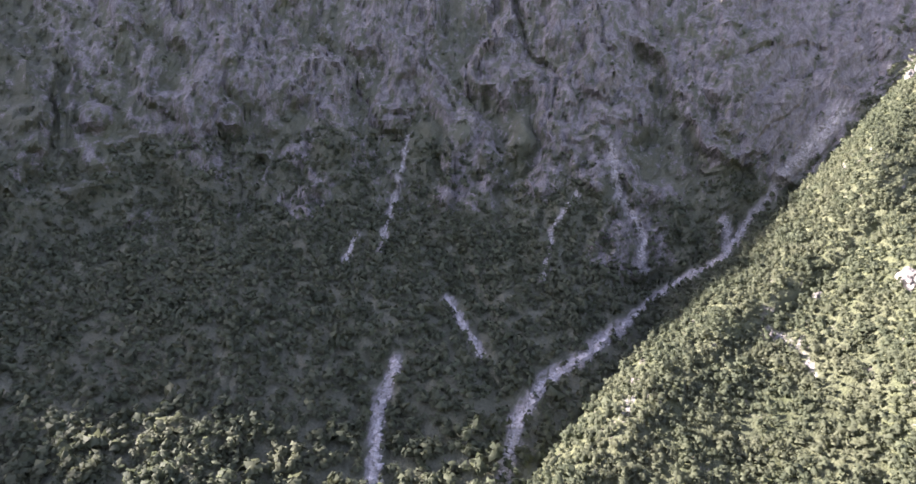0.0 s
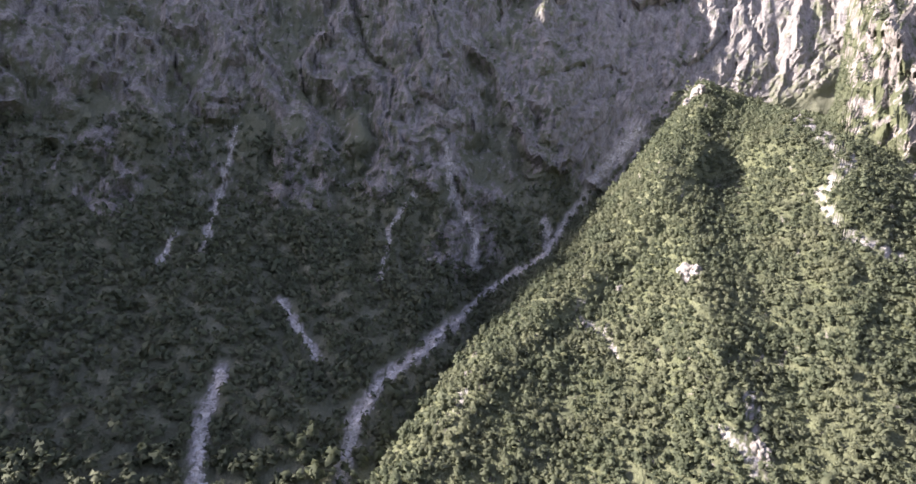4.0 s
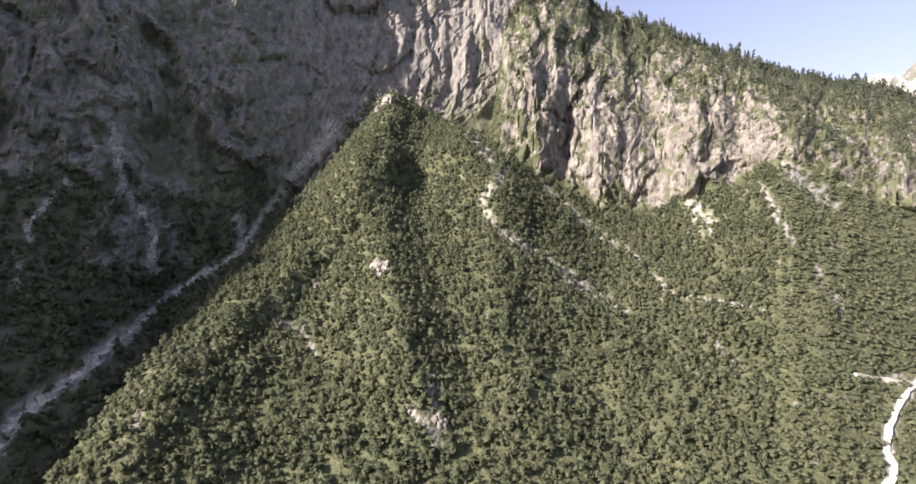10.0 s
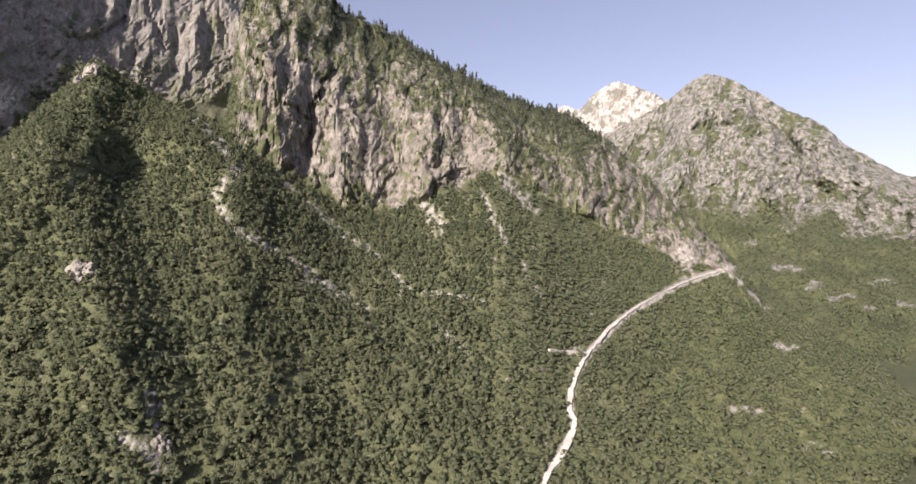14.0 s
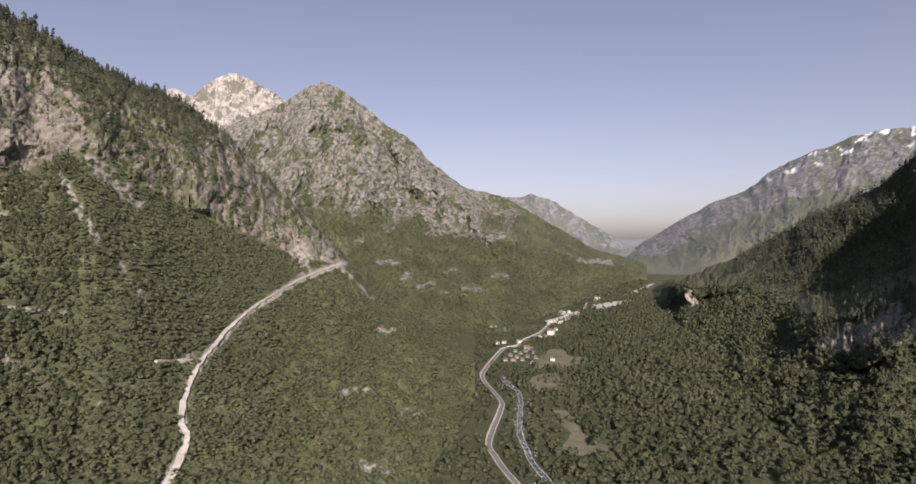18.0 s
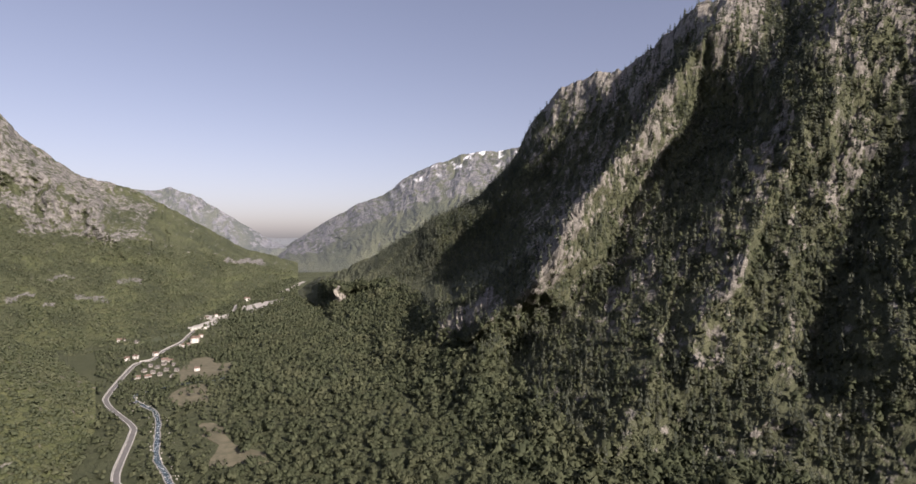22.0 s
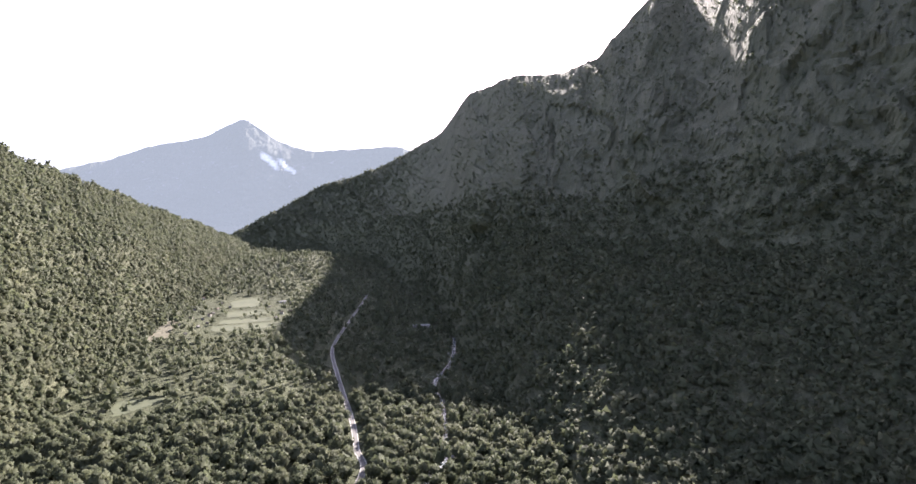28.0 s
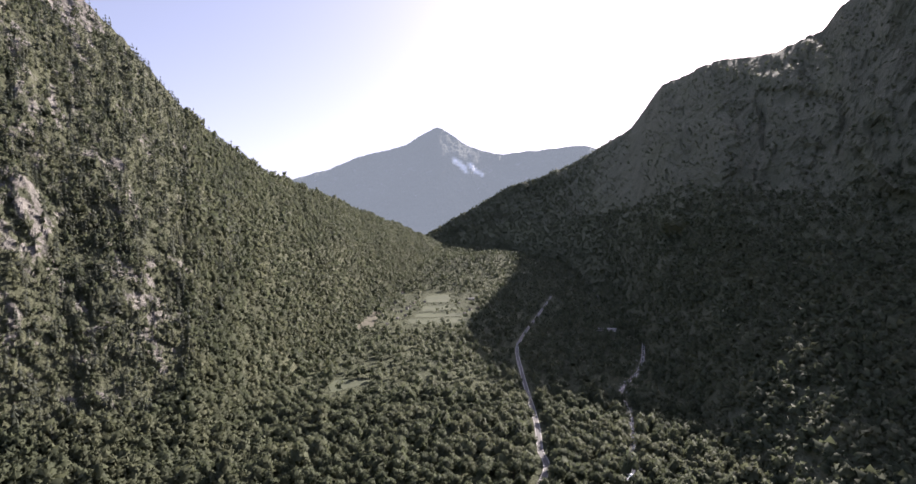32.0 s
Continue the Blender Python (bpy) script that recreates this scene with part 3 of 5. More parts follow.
    return dr * (1 - np.clip(u - 2, 0, 1)), dz, np.clip(rock, 0, 1), scree


def relief_far(seed, size, amount, rocky, low_green=0.0, green_from=999, snow=0.0, patches=(), patches_white=True, ribs=()):
    def f(az, el, u, r):
        p, q = az * 50 / size, el * 50 / size
        wx = fbm(p / 60, q / 60, 4, seed + 1)
        crag = ridged(p / 42 + 0.7 * wx, q / 75, 6, seed + 3, 0.6)
        lump = fbm(p / 24, q / 24, 4, seed + 9, 0.55)
        lift = step(0.2, 0.9, u)
        dr = lift * amount * (-1.9 * (crag - 0.5) - 1.1 * blocks(p, q, wx, wx, seed + 2) - 0.4 * lump)
        for line, push, width in ribs:
            dr = dr - push * roof_line(az + 0.8 * wx, el + 0.8 * wx, line, width) * (1 - 0.85 * step(1.6, 2, u))
        dz = lift * amount * 0.22 * lump + 0.2 * amount * step(1.6, 2, u) * (crag - 0.5)
        veg = fbm(p / 12 + wx, q / 14, 5, seed + 5, 0.62)
        rock = rocky * step(low_green, low_green + 0.35, u + 0.25 * wx) * (0.52 - 0.26 * step(-0.2, 0.35, veg) - 0.2 * (1 - step(0.4, 0.6, crag))) * (1 - 0.7 * step(green_from, green_from + 5, az + 2 * wx))
        rock = rock + 0.12 + 0.25 * step(0.2, 0.45, veg)
        white = snow * step(1.6, 1.8, u) * step(17, 25, az) * step(0.29, 0.38, fbm(p / 10, q / 9, 4, seed + 7) + 0.1 * step(1.85, 2, u))
        for line, width in patches:
            spot = near_line(az + 1.2 * wx, el + 0.5 * lump, line, width)
            white, rock = (np.maximum(white, spot), rock) if patches_white else (white, rock + 0.45 * spot)
        return dr * (1 - np.clip(u - 2, 0, 1)), dz, np.clip(rock, 0, 1), np.clip(white, 0, 1)
    return f


SUNNY = Landform(
    (-116, -113.8, -105, -100.6, -96, -89, -84, -81.3, -75.6, -70.5, -69.3, -64.9, -60, -55, -49, -43, -35.7, -31.5, -27.6, -24.4, -21, -18, -12, -9, -7.3),
    (230, 230, 220, 210, 200, 200, 200, 200, 200, 200, 200, 200, 200, 200, 200, 205, 210, 220, 230, 240, 260, 290, 380, 480, 600),
    (260, 280, 330, 380, 430, 520, 600, 650, 700, 720, 720, 730, 740, 740, 740, 760, 800, 820, 840, 860, 860, 700, 650, 640, 660),
    (-30, -28, -20, -15, -10, -4, 2, 6, 8, 9, 9, 6.5, 3.8, 3, 5, 7.2, 3, 0.8, -1, -2, -3, -9, -12, -14.5, -15),
    (300, 330, 430, 520, 600, 760, 880, 930, 960, 980, 1000, 1100, 1150, 1200, 1200, 1200, 1150, 1100, 1050, 980, 930, 900, 900, 850, 760),
    (-24.5, -22.8, -12, -6.8, -1.7, 6, 12, 15.6, 12.5, 10.6, 22.5, 25, 23, 21, 18.1, 15.1, 12.6, 9.6, 5.5, 2.2, -1.6, -5.7, -8.7, -11, -12.8),
    1.12, relief_s, 1.45, lambda az, u: 0.85 * step(-34, -24, az) + 0.4 * step(0.0, 0.35, fbm(az / 3, u * 3, 3, 91)) * (1 - step(-34, -24, az)))
SHADED = Landform(
    (122, 128, 136.7, 142, 145.5, 149, 151.7, 157, 161, 165, 167, 170, 172, 173.5, 175, 180, 184, 190, 194, 200, 206, 213, 222, 233, 245, 253, 258, 264, 270, 277, 285, 293),
    (3100, 3000, 2750, 2150, 1600, 1200, 760, 520, 450, 380, 350, 335, 330, 328, 325, 320, 315, 310, 305, 300, 300, 300, 300, 310, 330, 360, 380, 420, 600, 800, 900, 950),
    (3150, 3080, 2900, 2450, 2000, 1600, 1200, 1000, 950, 900, 880, 860, 850, 840, 820, 800, 790, 775, 760, 750, 745, 740, 740, 740, 700, 680, 700, 760, 930, 1080, 1220, 1300),
    (-0.5, 0.2, 1.8, 1.6, 1.6, 2, 2, 2, 1, 0, 0, 0, 0, 0, -1, -1, -1, -1, -1, -1, 1, 2.5, 4, 4, 1.7, -1, -4, 0, 6, 12, 14, 14),
    (3300, 3300, 3200, 3200, 3100, 2900, 2450, 2000, 1950, 1950, 2000, 2300, 2700, 2850, 2700, 2300, 2000, 1750, 1600, 1450, 1350, 1350, 1350, 1350, 1350, 1350, 1300, 1310, 1360, 1500, 1640, 1740),
    # past 172 the crest is unseen: heights and notch chosen for the shadows cast
    (-0.5, 0.5, 5.7, 7.4, 9.2, 11.2, 15, 16.8, 16.6, 17.8, 20, 22.8, 23.4, 22.2, 23.4, 29, 30, 30.5, 30.5, 31, 33.5, 35.5, 35.5, 35.5, 35, 34, 31.5, 30, 29, 28.5, 28, 27),
    1.1, relief_w, 1.0, lambda az, u: 0.2 * (1 - step(186, 205, az)) * (1 - step(1.0, 1.2, u)) + 0.15 * step(0.0, 0.4, fbm(az / 3, u * 3, 3, 95)))
RIBBED = Landform(
    (10, 11.5, 13, 18.7, 24, 29, 32.5, 34.2, 36.5, 41, 43.3, 48.7, 56, 65, 75, 85, 93.5, 99, 102.5, 105.6, 108.5, 112, 118.5, 126, 130),
    (1700, 1500, 1150, 720, 540, 450, 420, 410, 395, 375, 365, 350, 340, 340, 340, 350, 370, 390, 410, 430, 480, 600, 900, 1500, 2500),
    (1800, 1700, 1450, 1120, 860, 670, 560, 520, 490, 450, 440, 430, 420, 420, 430, 450, 480, 500, 520, 560, 700, 900, 1300, 2000, 2750),
    (-5.6, -4.9, -4.5, -5, -8, -11, -15, -16.5, -18, -20.5, -21, -21, -21, -21, -20, -18, -16, -15.5, -15.5, -12.5, -6, -2, 0, -0.5, -0.5),
    (1900, 1900, 1750, 1600, 1480, 1420, 1400, 1400, 1380, 1300, 1300, 1250, 1150, 1100, 1050, 1000, 1000, 1000, 1000, 1050, 1150, 1300, 1800, 2600, 2900),
    (-5.4, -4.1, -3.9, -1.2, 2.2, 4.9, 9, 12.2, 14.7, 16.5, 16, 19.7, 21.8, 27, 29, 28, 23, 18, 14.5, 11.4, 9, 6.9, 4.3, 1.3, -0.4),
    1.3, relief_b)
# pale rock and bare terraces among the foothills
PALE_SPOTS = (
    ((-20.2, -0.0), (-18.7, -0.1)),
    ((-18.0, -2.2), (-15.5, -2.4)),
    ((-14.6, -3.9), (-13.5, -3.6)),
    ((-13.5, -4.9), (-11.6, -4.6)),
    ((-8.2, -4.9), (-6.4, -5.5)),
    ((3.7, -2.2), (6.4, -2.3)),
    ((-10.4, -3.4), (-8.8, -3.2)),
    ((-11.2, -5.4), (-10.4, -5.6)),
    ((-5.8, -3.7), (-3.9, -3.9)),
)
# ribs and hollows of the rocky peak: line, metres, half width
RIBS_P = (
    (((-23.4, 15.6), (-24.9, 9.0), (-26.6, 4.3)), 130, 2.6),
    (((-23.4, 15.6), (-19.7, 10.9), (-17.9, 3.9)), 80, 1.8),
    (((-13.9, 10.5), (-11.8, 5.7), (-5.1, -0.4)), 110, 2.4),
    (((-20.2, 14.9), (-16.7, 10.5), (-14.2, 3.9)), -90, 1.6),
    (((-27.7, 11.1), (-29.1, 6.6)), -90, 2.0),
    (((-9.5, 5.0), (-6.0, 2.0), (-1.0, -2.5)), 70, 2.0),
    (((-4.6, 4.0), (-1.0, 0.0), (2.0, -3.0)), -60, 1.8),
)
PEAK = Landform(
    (-36, -31.3, -27, -24.6, -22.8, -20.4, -16.8, -13.6, -12.7, -8.3, -4.6, 0.3, 4.8, 8, 10),
    (1500, 1400, 1300, 1250, 1200, 1150, 1100, 1050, 1040, 1000, 1000, 1250, 1700, 2300, 2600),
    (2300, 2300, 2300, 2250, 2200, 2200, 2150, 2100, 2100, 2100, 2100, 2100, 2200, 2500, 2700),
    (3, 3, 3.2, 3.2, 3, 2.8, 2.3, 1.5, 1.3, 0, -0.5, -1.5, -2.5, -3, -3.5),
    (3000, 3000, 2950, 2920, 2900, 2850, 2800, 2750, 2740, 2700, 2700, 2700, 2700, 2800, 2900),
    (8, 11.2, 13.2, 14.9, 15.5, 14.6, 11.9, 10.0, 8.6, 5.3, 4.6, 1.8, -0.9, -1.8, -2.5),
    1.5, relief_far(101, 2.0, 26, 1.0, 0.8, -6, 0.0, tuple((line, 0.32) for line in PALE_SPOTS), False, RIBS_P), 1.0, lambda az, u: 0.7 * step(-0.15, 0.3, fbm(az / 4, u * 4, 4, 93)) * (1 - step(0.7, 1.0, u)))
WHITE_PEAK = Landform(
    (-43, -39.8, -38.2, -36.7, -34.9, -34.3, -32.5, -31.5, -29.3, -27.1, -23),
    (3300,) * 11, (3500,) * 11, (4,) * 11, (4000,) * 11,
    (9, 12.0, 12.8, 13.9, 12.9, 14.3, 15.3, 15.8, 15.0, 14.0, 10), 1.0, relief_far(131, 3.0, 30, 1.0, 0.2))
FAR_RIDGE = Landform(
    (-9, -7, -3, -1.5, 1, 4.7, 7.7, 10), (3700,) * 8, (3900,) * 8, (-1,) * 8, (4300,) * 8,
    (4, 5.1, 4.2, 4.7, 3.9, 1.5, -0.4, -1.0), 1.0, relief_far(151, 4, 50, 0.9, 0.9))
MISTY = Landform(
    (-4, 2, 5, 8, 11, 14, 20), (4400,) * 7, (4500,) * 7, (-0.6,) * 7, (4750,) * 7,
    (0.5, 0.5, 0.3, 0.0, 0.1, 0.3, 0.4), 1.0, relief_far(211, 4, 12, 0.2, 1.2))
SNOWY = Landform(
    (5, 8, 11.9, 15.9, 19.2, 21.4, 23.5, 26.5, 29.4, 32.3, 40), (3000,) * 11, (3300,) * 11, (-2.5, -2.5, -2, 0, 1, 2, 2.5, 3, 3, 3, 3), (4100,) * 11,
    (-2.2, -1.3, 1.2, 3.5, 4.9, 6.8, 7.5, 8.7, 9.1, 9.3, 10), 1.0, relief_far(171, 4, 50, 1.0, 1.0, 999, 1.0))
HAZY_PEAK = Landform(
    (108, 114, 118, 120.9, 122.7, 125.7, 129.3, 132.4, 135.5, 144.4, 150), (3300,) * 11, (3700,) * 11, (1.5,) * 11, (4500,) * 11,
    (4, 5.9, 7.2, 8.5, 9, 9.8, 11.9, 9.9, 9, 9.8, 8), 1.0, relief_far(191, 4, 30, 0.4, 1.1, 999, 0.0, ((((130.8, 8.3), (132.6, 7.4)), 0.5), (((133.2, 8.0), (134.6, 7.2)), 0.25))))

SUNNY.build("mountainside_sunny", ROCK, 0.17, 250, "sunlit wooded limestone mountainside with scree channels and cliffs", "mountainside")
SHADED.build("mountainside_shaded", ROCK_GREY, 0.21, 200, "shaded grey rock mountainside with dark woods at its foot", "mountainside")
RIBBED.build("mountainside_ribbed", ROCK_RIB, 0.17, 240, "steep ribbed limestone mountainside with pines on ledges", "mountainside")
PEAK.build("rocky_peak", ROCK_FAR, 0.14, 150, "grey rocky peak above green foothills", "mountain")
# these five far mountains glow faintly in place of haze
WHITE_PEAK.build("white_peak", ROCK_PALE, 0.1, 90, "bare pale limestone peak in sunlight, haze as faint glow", "mountain")
MISTY.build("misty_hills", MIST, 0.2, 30, "pale hills closing the valley's mouth, mist as glow", "hills")
FAR_RIDGE.build("far_ridge", ROCK_DIM, 0.12, 60, "distant rocky ridge at the valley's mouth, haze as glow", "mountain")
SNOWY.build("snowy_mountain", ROCK_SNOW, 0.16, 90, "distant grey mountain with snow patches on top, haze as glow", "mountain")
HAZY_PEAK.build("hazy_peak", ROCK_MIST, 0.25, 60, "distant blue peak with a snow patch, haze as glow", "mountain")

# valley floor: one sheet to the horizon
GROUND = mountain_material("valley_floor", (0.2, 0.17, 0.13), (0.3, 0.27, 0.22), (0.065, 0.075, 0.042), (0.11, 0.12, 0.068))
rr = np.concatenate([[0.0], np.geomspace(60, 4900, 100)])
aa = np.radians(np.linspace(0, 360, 361))
R, A = np.meshgrid(rr, aa, indexing="ij")
X, Y = R * np.sin(A), R * np.cos(A)
me = mesh_of("ground", np.stack([X, Y, floor_z(X, Y)], -1).reshape(-1, 3), grid_faces(*R.shape), GROUND, True,
             {"rock": 0 * X, "scree": 0 * X})
tagged(new("ground", me), "green valley floor with meadow and scrub", "ground", kind="structure")


# ---- woods ----
RS = np.random.RandomState(5)


def unit(v):
    return v / (np.linalg.norm(v, axis=-1, keepdims=True) + 1e-9)


def clump_triangles(centres, outward, size, rs):
    """One ragged leaf clump (a triangle) at each centre, facing roughly outward."""
    nrm = unit(outward + rs.normal(0, 0.55, outward.shape))
    a = unit(np.cross(nrm, rs.normal(0, 1, outward.shape)))
    b = np.cross(nrm, a)
    out = []
    for k in range(3):
        t = 2 * np.pi * k / 3 + rs.uniform(-0.5, 0.5, len(centres))
        s = size * rs.uniform(0.6, 1.25, len(centres))
        out.append(centres + (np.cos(t) * s)[:, None] * a + (np.sin(t) * s)[:, None] * b)
    return np.stack(out, 1)


OCTA = np.array([(1, 0, 0), (0, 1, 0), (-1, 0, 0), (0, -1, 0), (0, 0, 1), (0, 0, -1)], float)
OCTA_F = np.array([(0, 1, 4), (1, 2, 4), (2, 3, 4), (3, 0, 4), (1, 0, 5), (2, 1, 5), (3, 2, 5), (0, 3, 5)])


def broadleaf(rs, clumps, lobes, size):
    """A crown of unit height and width: lobes of leaf clumps round dark cores, down to the ground."""
    tris = []
    for k in range(lobes):
        t = rs.uniform(0, 2 * np.pi)
        off = 0.0 if lobes == 1 else rs.uniform(0.12, 0.24)
        c = np.array([off * np.cos(t), off * np.sin(t), rs.uniform(0.42, 0.68)])
        rad = np.array([0.36, 0.36, 0.40]) * (1 if lobes == 1 else rs.uniform(0.6, 0.85))
        core = (OCTA - np.array((0, 0, 0.35)) * (OCTA[:, 2:] == 0)) * rad * 0.86 * rs.uniform(0.85, 1.1, OCTA.shape) + c
        if k < 3:
            tris.append(core[OCTA_F[:4]])
        d = unit(rs.normal(0, 1, (clumps // lobes, 3)))
        d[:, 2] = np.where(d[:, 2] < -0.45, -d[:, 2], d[:, 2])
        tris.append(clump_triangles(c + d * rad * rs.uniform(0.82, 1.12, (len(d), 1)), d, size, rs))
    return np.concatenate(tris)


def pine(rs, layers, spokes):
    """A pine of unit height and width: drooping tiers of boughs, ragged, narrow at the top."""
    tris = []
    for k in range(layers):
        z = 0.16 + 0.76 * k / max(1, layers - 1)
        rad = 0.5 * (1 - 0.8 * (k / layers)) * rs.uniform(0.75, 1.1)
        t0 = rs.uniform(0, 6.28)
        for j in range(spokes):
            t = t0 + 2 * np.pi * j / spokes + rs.uniform(-0.3, 0.3)
            q = rad * rs.uniform(0.7, 1.2)
            w = 0.75 * np.pi / spokes
            tris.append([(0, 0, z + 0.30 / layers * 2.2), (q * np.cos(t - w), q * np.sin(t - w), z - rs.uniform(0, 0.1)), (q * np.cos(t + w), q * np.sin(t + w), z - rs.uniform(0, 0.1))])
    return np.array(tris, float)


KINDS = {
    "broad_near": [broadleaf(RS, 72, 3, 0.115) for _ in range(5)],
    "broad_mid": [broadleaf(RS, 13, 1, 0.22) for _ in range(6)],
    "broad_far": [broadleaf(RS, 6, 1, 0.30) for _ in range(5)],
    "pine_near": [pine(RS, 6, 6) for _ in range(5)],
    "pine_mid": [pine(RS, 4, 5) for _ in range(5)],
    "pine_far": [pine(RS, 3, 4) for _ in range(4)],
    "broad_tiny": [broadleaf(RS, 4, 1, 0.32) for _ in range(5)],
}


def forest(name, places, height, width, kind, material, label, detail=320, reach=800):
    """All the trees of one wood, joined into one mesh: nearer ones with more clumps."""
    if not len(places):
        return
    r = np.hypot(places[:, 0], places[:, 1])
    soup, ways = [], []
    for level, lo, hi in (("near", 0, detail), ("mid", detail, reach), ("far", reach, 1300 if kind == "broad" else 9999), ("tiny", max(reach, 1300) if kind == "broad" else 9999, 9999)):
        own = np.flatnonzero((r >= lo) & (r < hi))
        if not len(own):
            continue
        which = RS.randint(0, len(KINDS[kind + "_" + level]), len(own))
        for k, tris in enumerate(KINDS[kind + "_" + level]):
            ids = own[which == k]
            if not len(ids):
                continue
            t = RS.uniform(0, 2 * np.pi, len(ids))
            c, s = np.cos(t)[:, None], np.sin(t)[:, None]
            v = tris.reshape(-1, 3)
            w = width[ids][:, None] * RS.uniform(0.85, 1.15, (len(ids), 1))
            x = (v[:, 0] * c - v[:, 1] * s) * w + places[ids, 0:1] + 0.12 * v[:, 2] * w * RS.normal(0, 1, (len(ids), 1))
            y = (v[:, 0] * s + v[:, 1] * c) * w + places[ids, 1:2] + 0.12 * v[:, 2] * w * RS.normal(0, 1, (len(ids), 1))
            z = v[:, 2] * height[ids][:, None] + places[ids, 2:3] - 0.06 * height[ids][:, None]
            soup.append(np.stack([x, y, z], -1).reshape(-1, 3))
            d = unit(v - np.array((0, 0, 0.42)) if kind == "broad" else v * np.array((1, 1, 0)) + np.array((0, 0, 0.12)))
            f = unit(np.cross(tris[:, 1] - tris[:, 0], tris[:, 2] - tris[:, 0])).repeat(3, 0)
            f *= np.where((f * d).sum(1, keepdims=True) < 0, -1, 1)
            d = unit(d + 0.25 * f + np.array((0, 0, 0.35)))
            ways.append(np.stack([d[:, 0] * c - d[:, 1] * s, d[:, 0] * s + d[:, 1] * c, d[:, 2] + 0 * c], -1).reshape(-1, 3))
    v = np.concatenate(soup)
    me = mesh_of(name, v, np.arange(len(v)).reshape(-1, 3), material, True, None, np.concatenate(ways))
    tagged(new(name, me), label, "trees", kind="stuff")


def scatter(form, count, a0, a1, u0, u1, keep):
    """Places on a mountainside, even over its plan, kept where keep(az, u, rock, scree, z) says."""
    az, u = RS.uniform(a0, a1, count * 3), RS.uniform(u0, u1, count * 3)
    r0, r1 = form.base(az, u)[0], form.base(az, u + 0.01)[0]
    w = r0 * np.maximum(r1 - r0, 0.2)
    ids = RS.rand(len(az)) < np.minimum(1, w / np.quantile(w, 0.9))
    az, u = az[ids], u[ids]
    P, rock, scree = form.at(az, u)
    ok = (scree < 0.03) & keep(az, u, rock, RS.rand(len(az)))
    ids = np.flatnonzero(ok)
    if len(ids) > count:
        ids = RS.choice(ids, count, replace=False)
    return P[ids]


def sizes(n, mean, spread=0.28):
    return mean * np.exp(RS.normal(0, spread, n))


def wood(name, form, count, span, kind, tall, wide, label, keep, detail=320, reach=800, leaf=None):
    P = scatter(form, count, *span, keep)
    h = sizes(len(P), tall)
    forest(name, P, h, wide * (h / tall) ** 0.8 * RS.uniform(0.85, 1.2, len(P)), kind, leaf or (LEAF if kind == "broad" else NEEDLE), label, detail, reach)


wood("beech_wood", SUNNY, 33000, (-115.5, -44, 0.02, 1.99), "broad", 4.6, 4.7, "dense green beech and hornbeam scrub on a steep slope",
     lambda az, u, rock, x: (x > rock * 1.7 - 0.2) & (x > 0.5 * step(0.15, 0.45, fbm(az / 2.5, u * 7, 4, 81))) & (x > 0.5 * step(-32, -23, az)) & ((u < 1.03) | (az < -69.5) | (az > -21)), 240)
wood("hillside_scrub", SUNNY, 17000, (-44, -7.6, 0.02, 1.99), "broad", 3.0, 4.8, "fine green scrub and young trees on a hillside",
     lambda az, u, rock, x: (x > rock * 1.7 - 0.2) & (x > 0.35 * step(-32, -23, az)) & ((u < 1.03) | (az > -21)), 240, 560, PALE_LEAF)
wood("cliff_pines", SUNNY, 4000, (-69, -21, 1.0, 2.03), "pine", 8, 4.4, "dark pines rooted on limestone ledges",
     lambda az, u, rock, x: x > rock * 1.35 - 0.1 * (u > 1.8))
wood("crest_pines", SUNNY, 420, (-69, -33, 1.86, 2.03), "pine", 12, 6.5, "tall dark pines standing along a rocky crest",
     lambda az, u, rock, x: x > 0.3, 9999)
wood("cliff_scrub", SUNNY, 3800, (-69.5, -21, 1.0, 1.98), "broad", 4, 4.2, "green bushes clinging to limestone cliffs",
     lambda az, u, rock, x: x > rock * 1.15, 0, 0)
wood("shaded_beech_wood", SHADED, 25000, (146, 284, 0.02, 1.12), "broad", 7, 8, "dark shaded deciduous wood at the mountain's foot",
     lambda az, u, rock, x: (x > rock * 1.3) & (x > 0.1 * (1 - step(190, 205, az)) + 0.3 * (1 - step(146, 156, az))), 0, 420)
wood("ridge_wood", SHADED, 16000, (124, 168, 0.02, 2.0), "broad", 9, 10, "wooded ridge falling to the upper valley",
     lambda az, u, rock, x: x > 1.02 * step(143, 157, az + 6 * (u > 1.1)), 0)
wood("shaded_scrub", SHADED, 9000, (150, 291, 1.0, 1.9), "broad", 6.5, 7, "dark shrubs scattered over shaded rock",
     lambda az, u, rock, x: x > rock * 1.3 + 0.1)
wood("foot_wood", RIBBED, 24000, (12, 110, 0.0, 1.0), "broad", 7.5, 7.2, "mixed green wood below the ribbed cliffs",
     lambda az, u, rock, x: x > rock)
wood("ledge_scrub", RIBBED, 23000, (24, 112, 0.85, 1.95), "broad", 5.5, 4.8, "green shrubs on the ledges of limestone ribs",
     lambda az, u, rock, x: x > rock * 1.5, 320, 560)
wood("ledge_pines", RIBBED, 14000, (18, 110, 0.85, 2.02), "pine", 10, 4.6, "dark pines on the ledges and crest of limestone ribs",
     lambda az, u, rock, x: x > rock * 1.1)
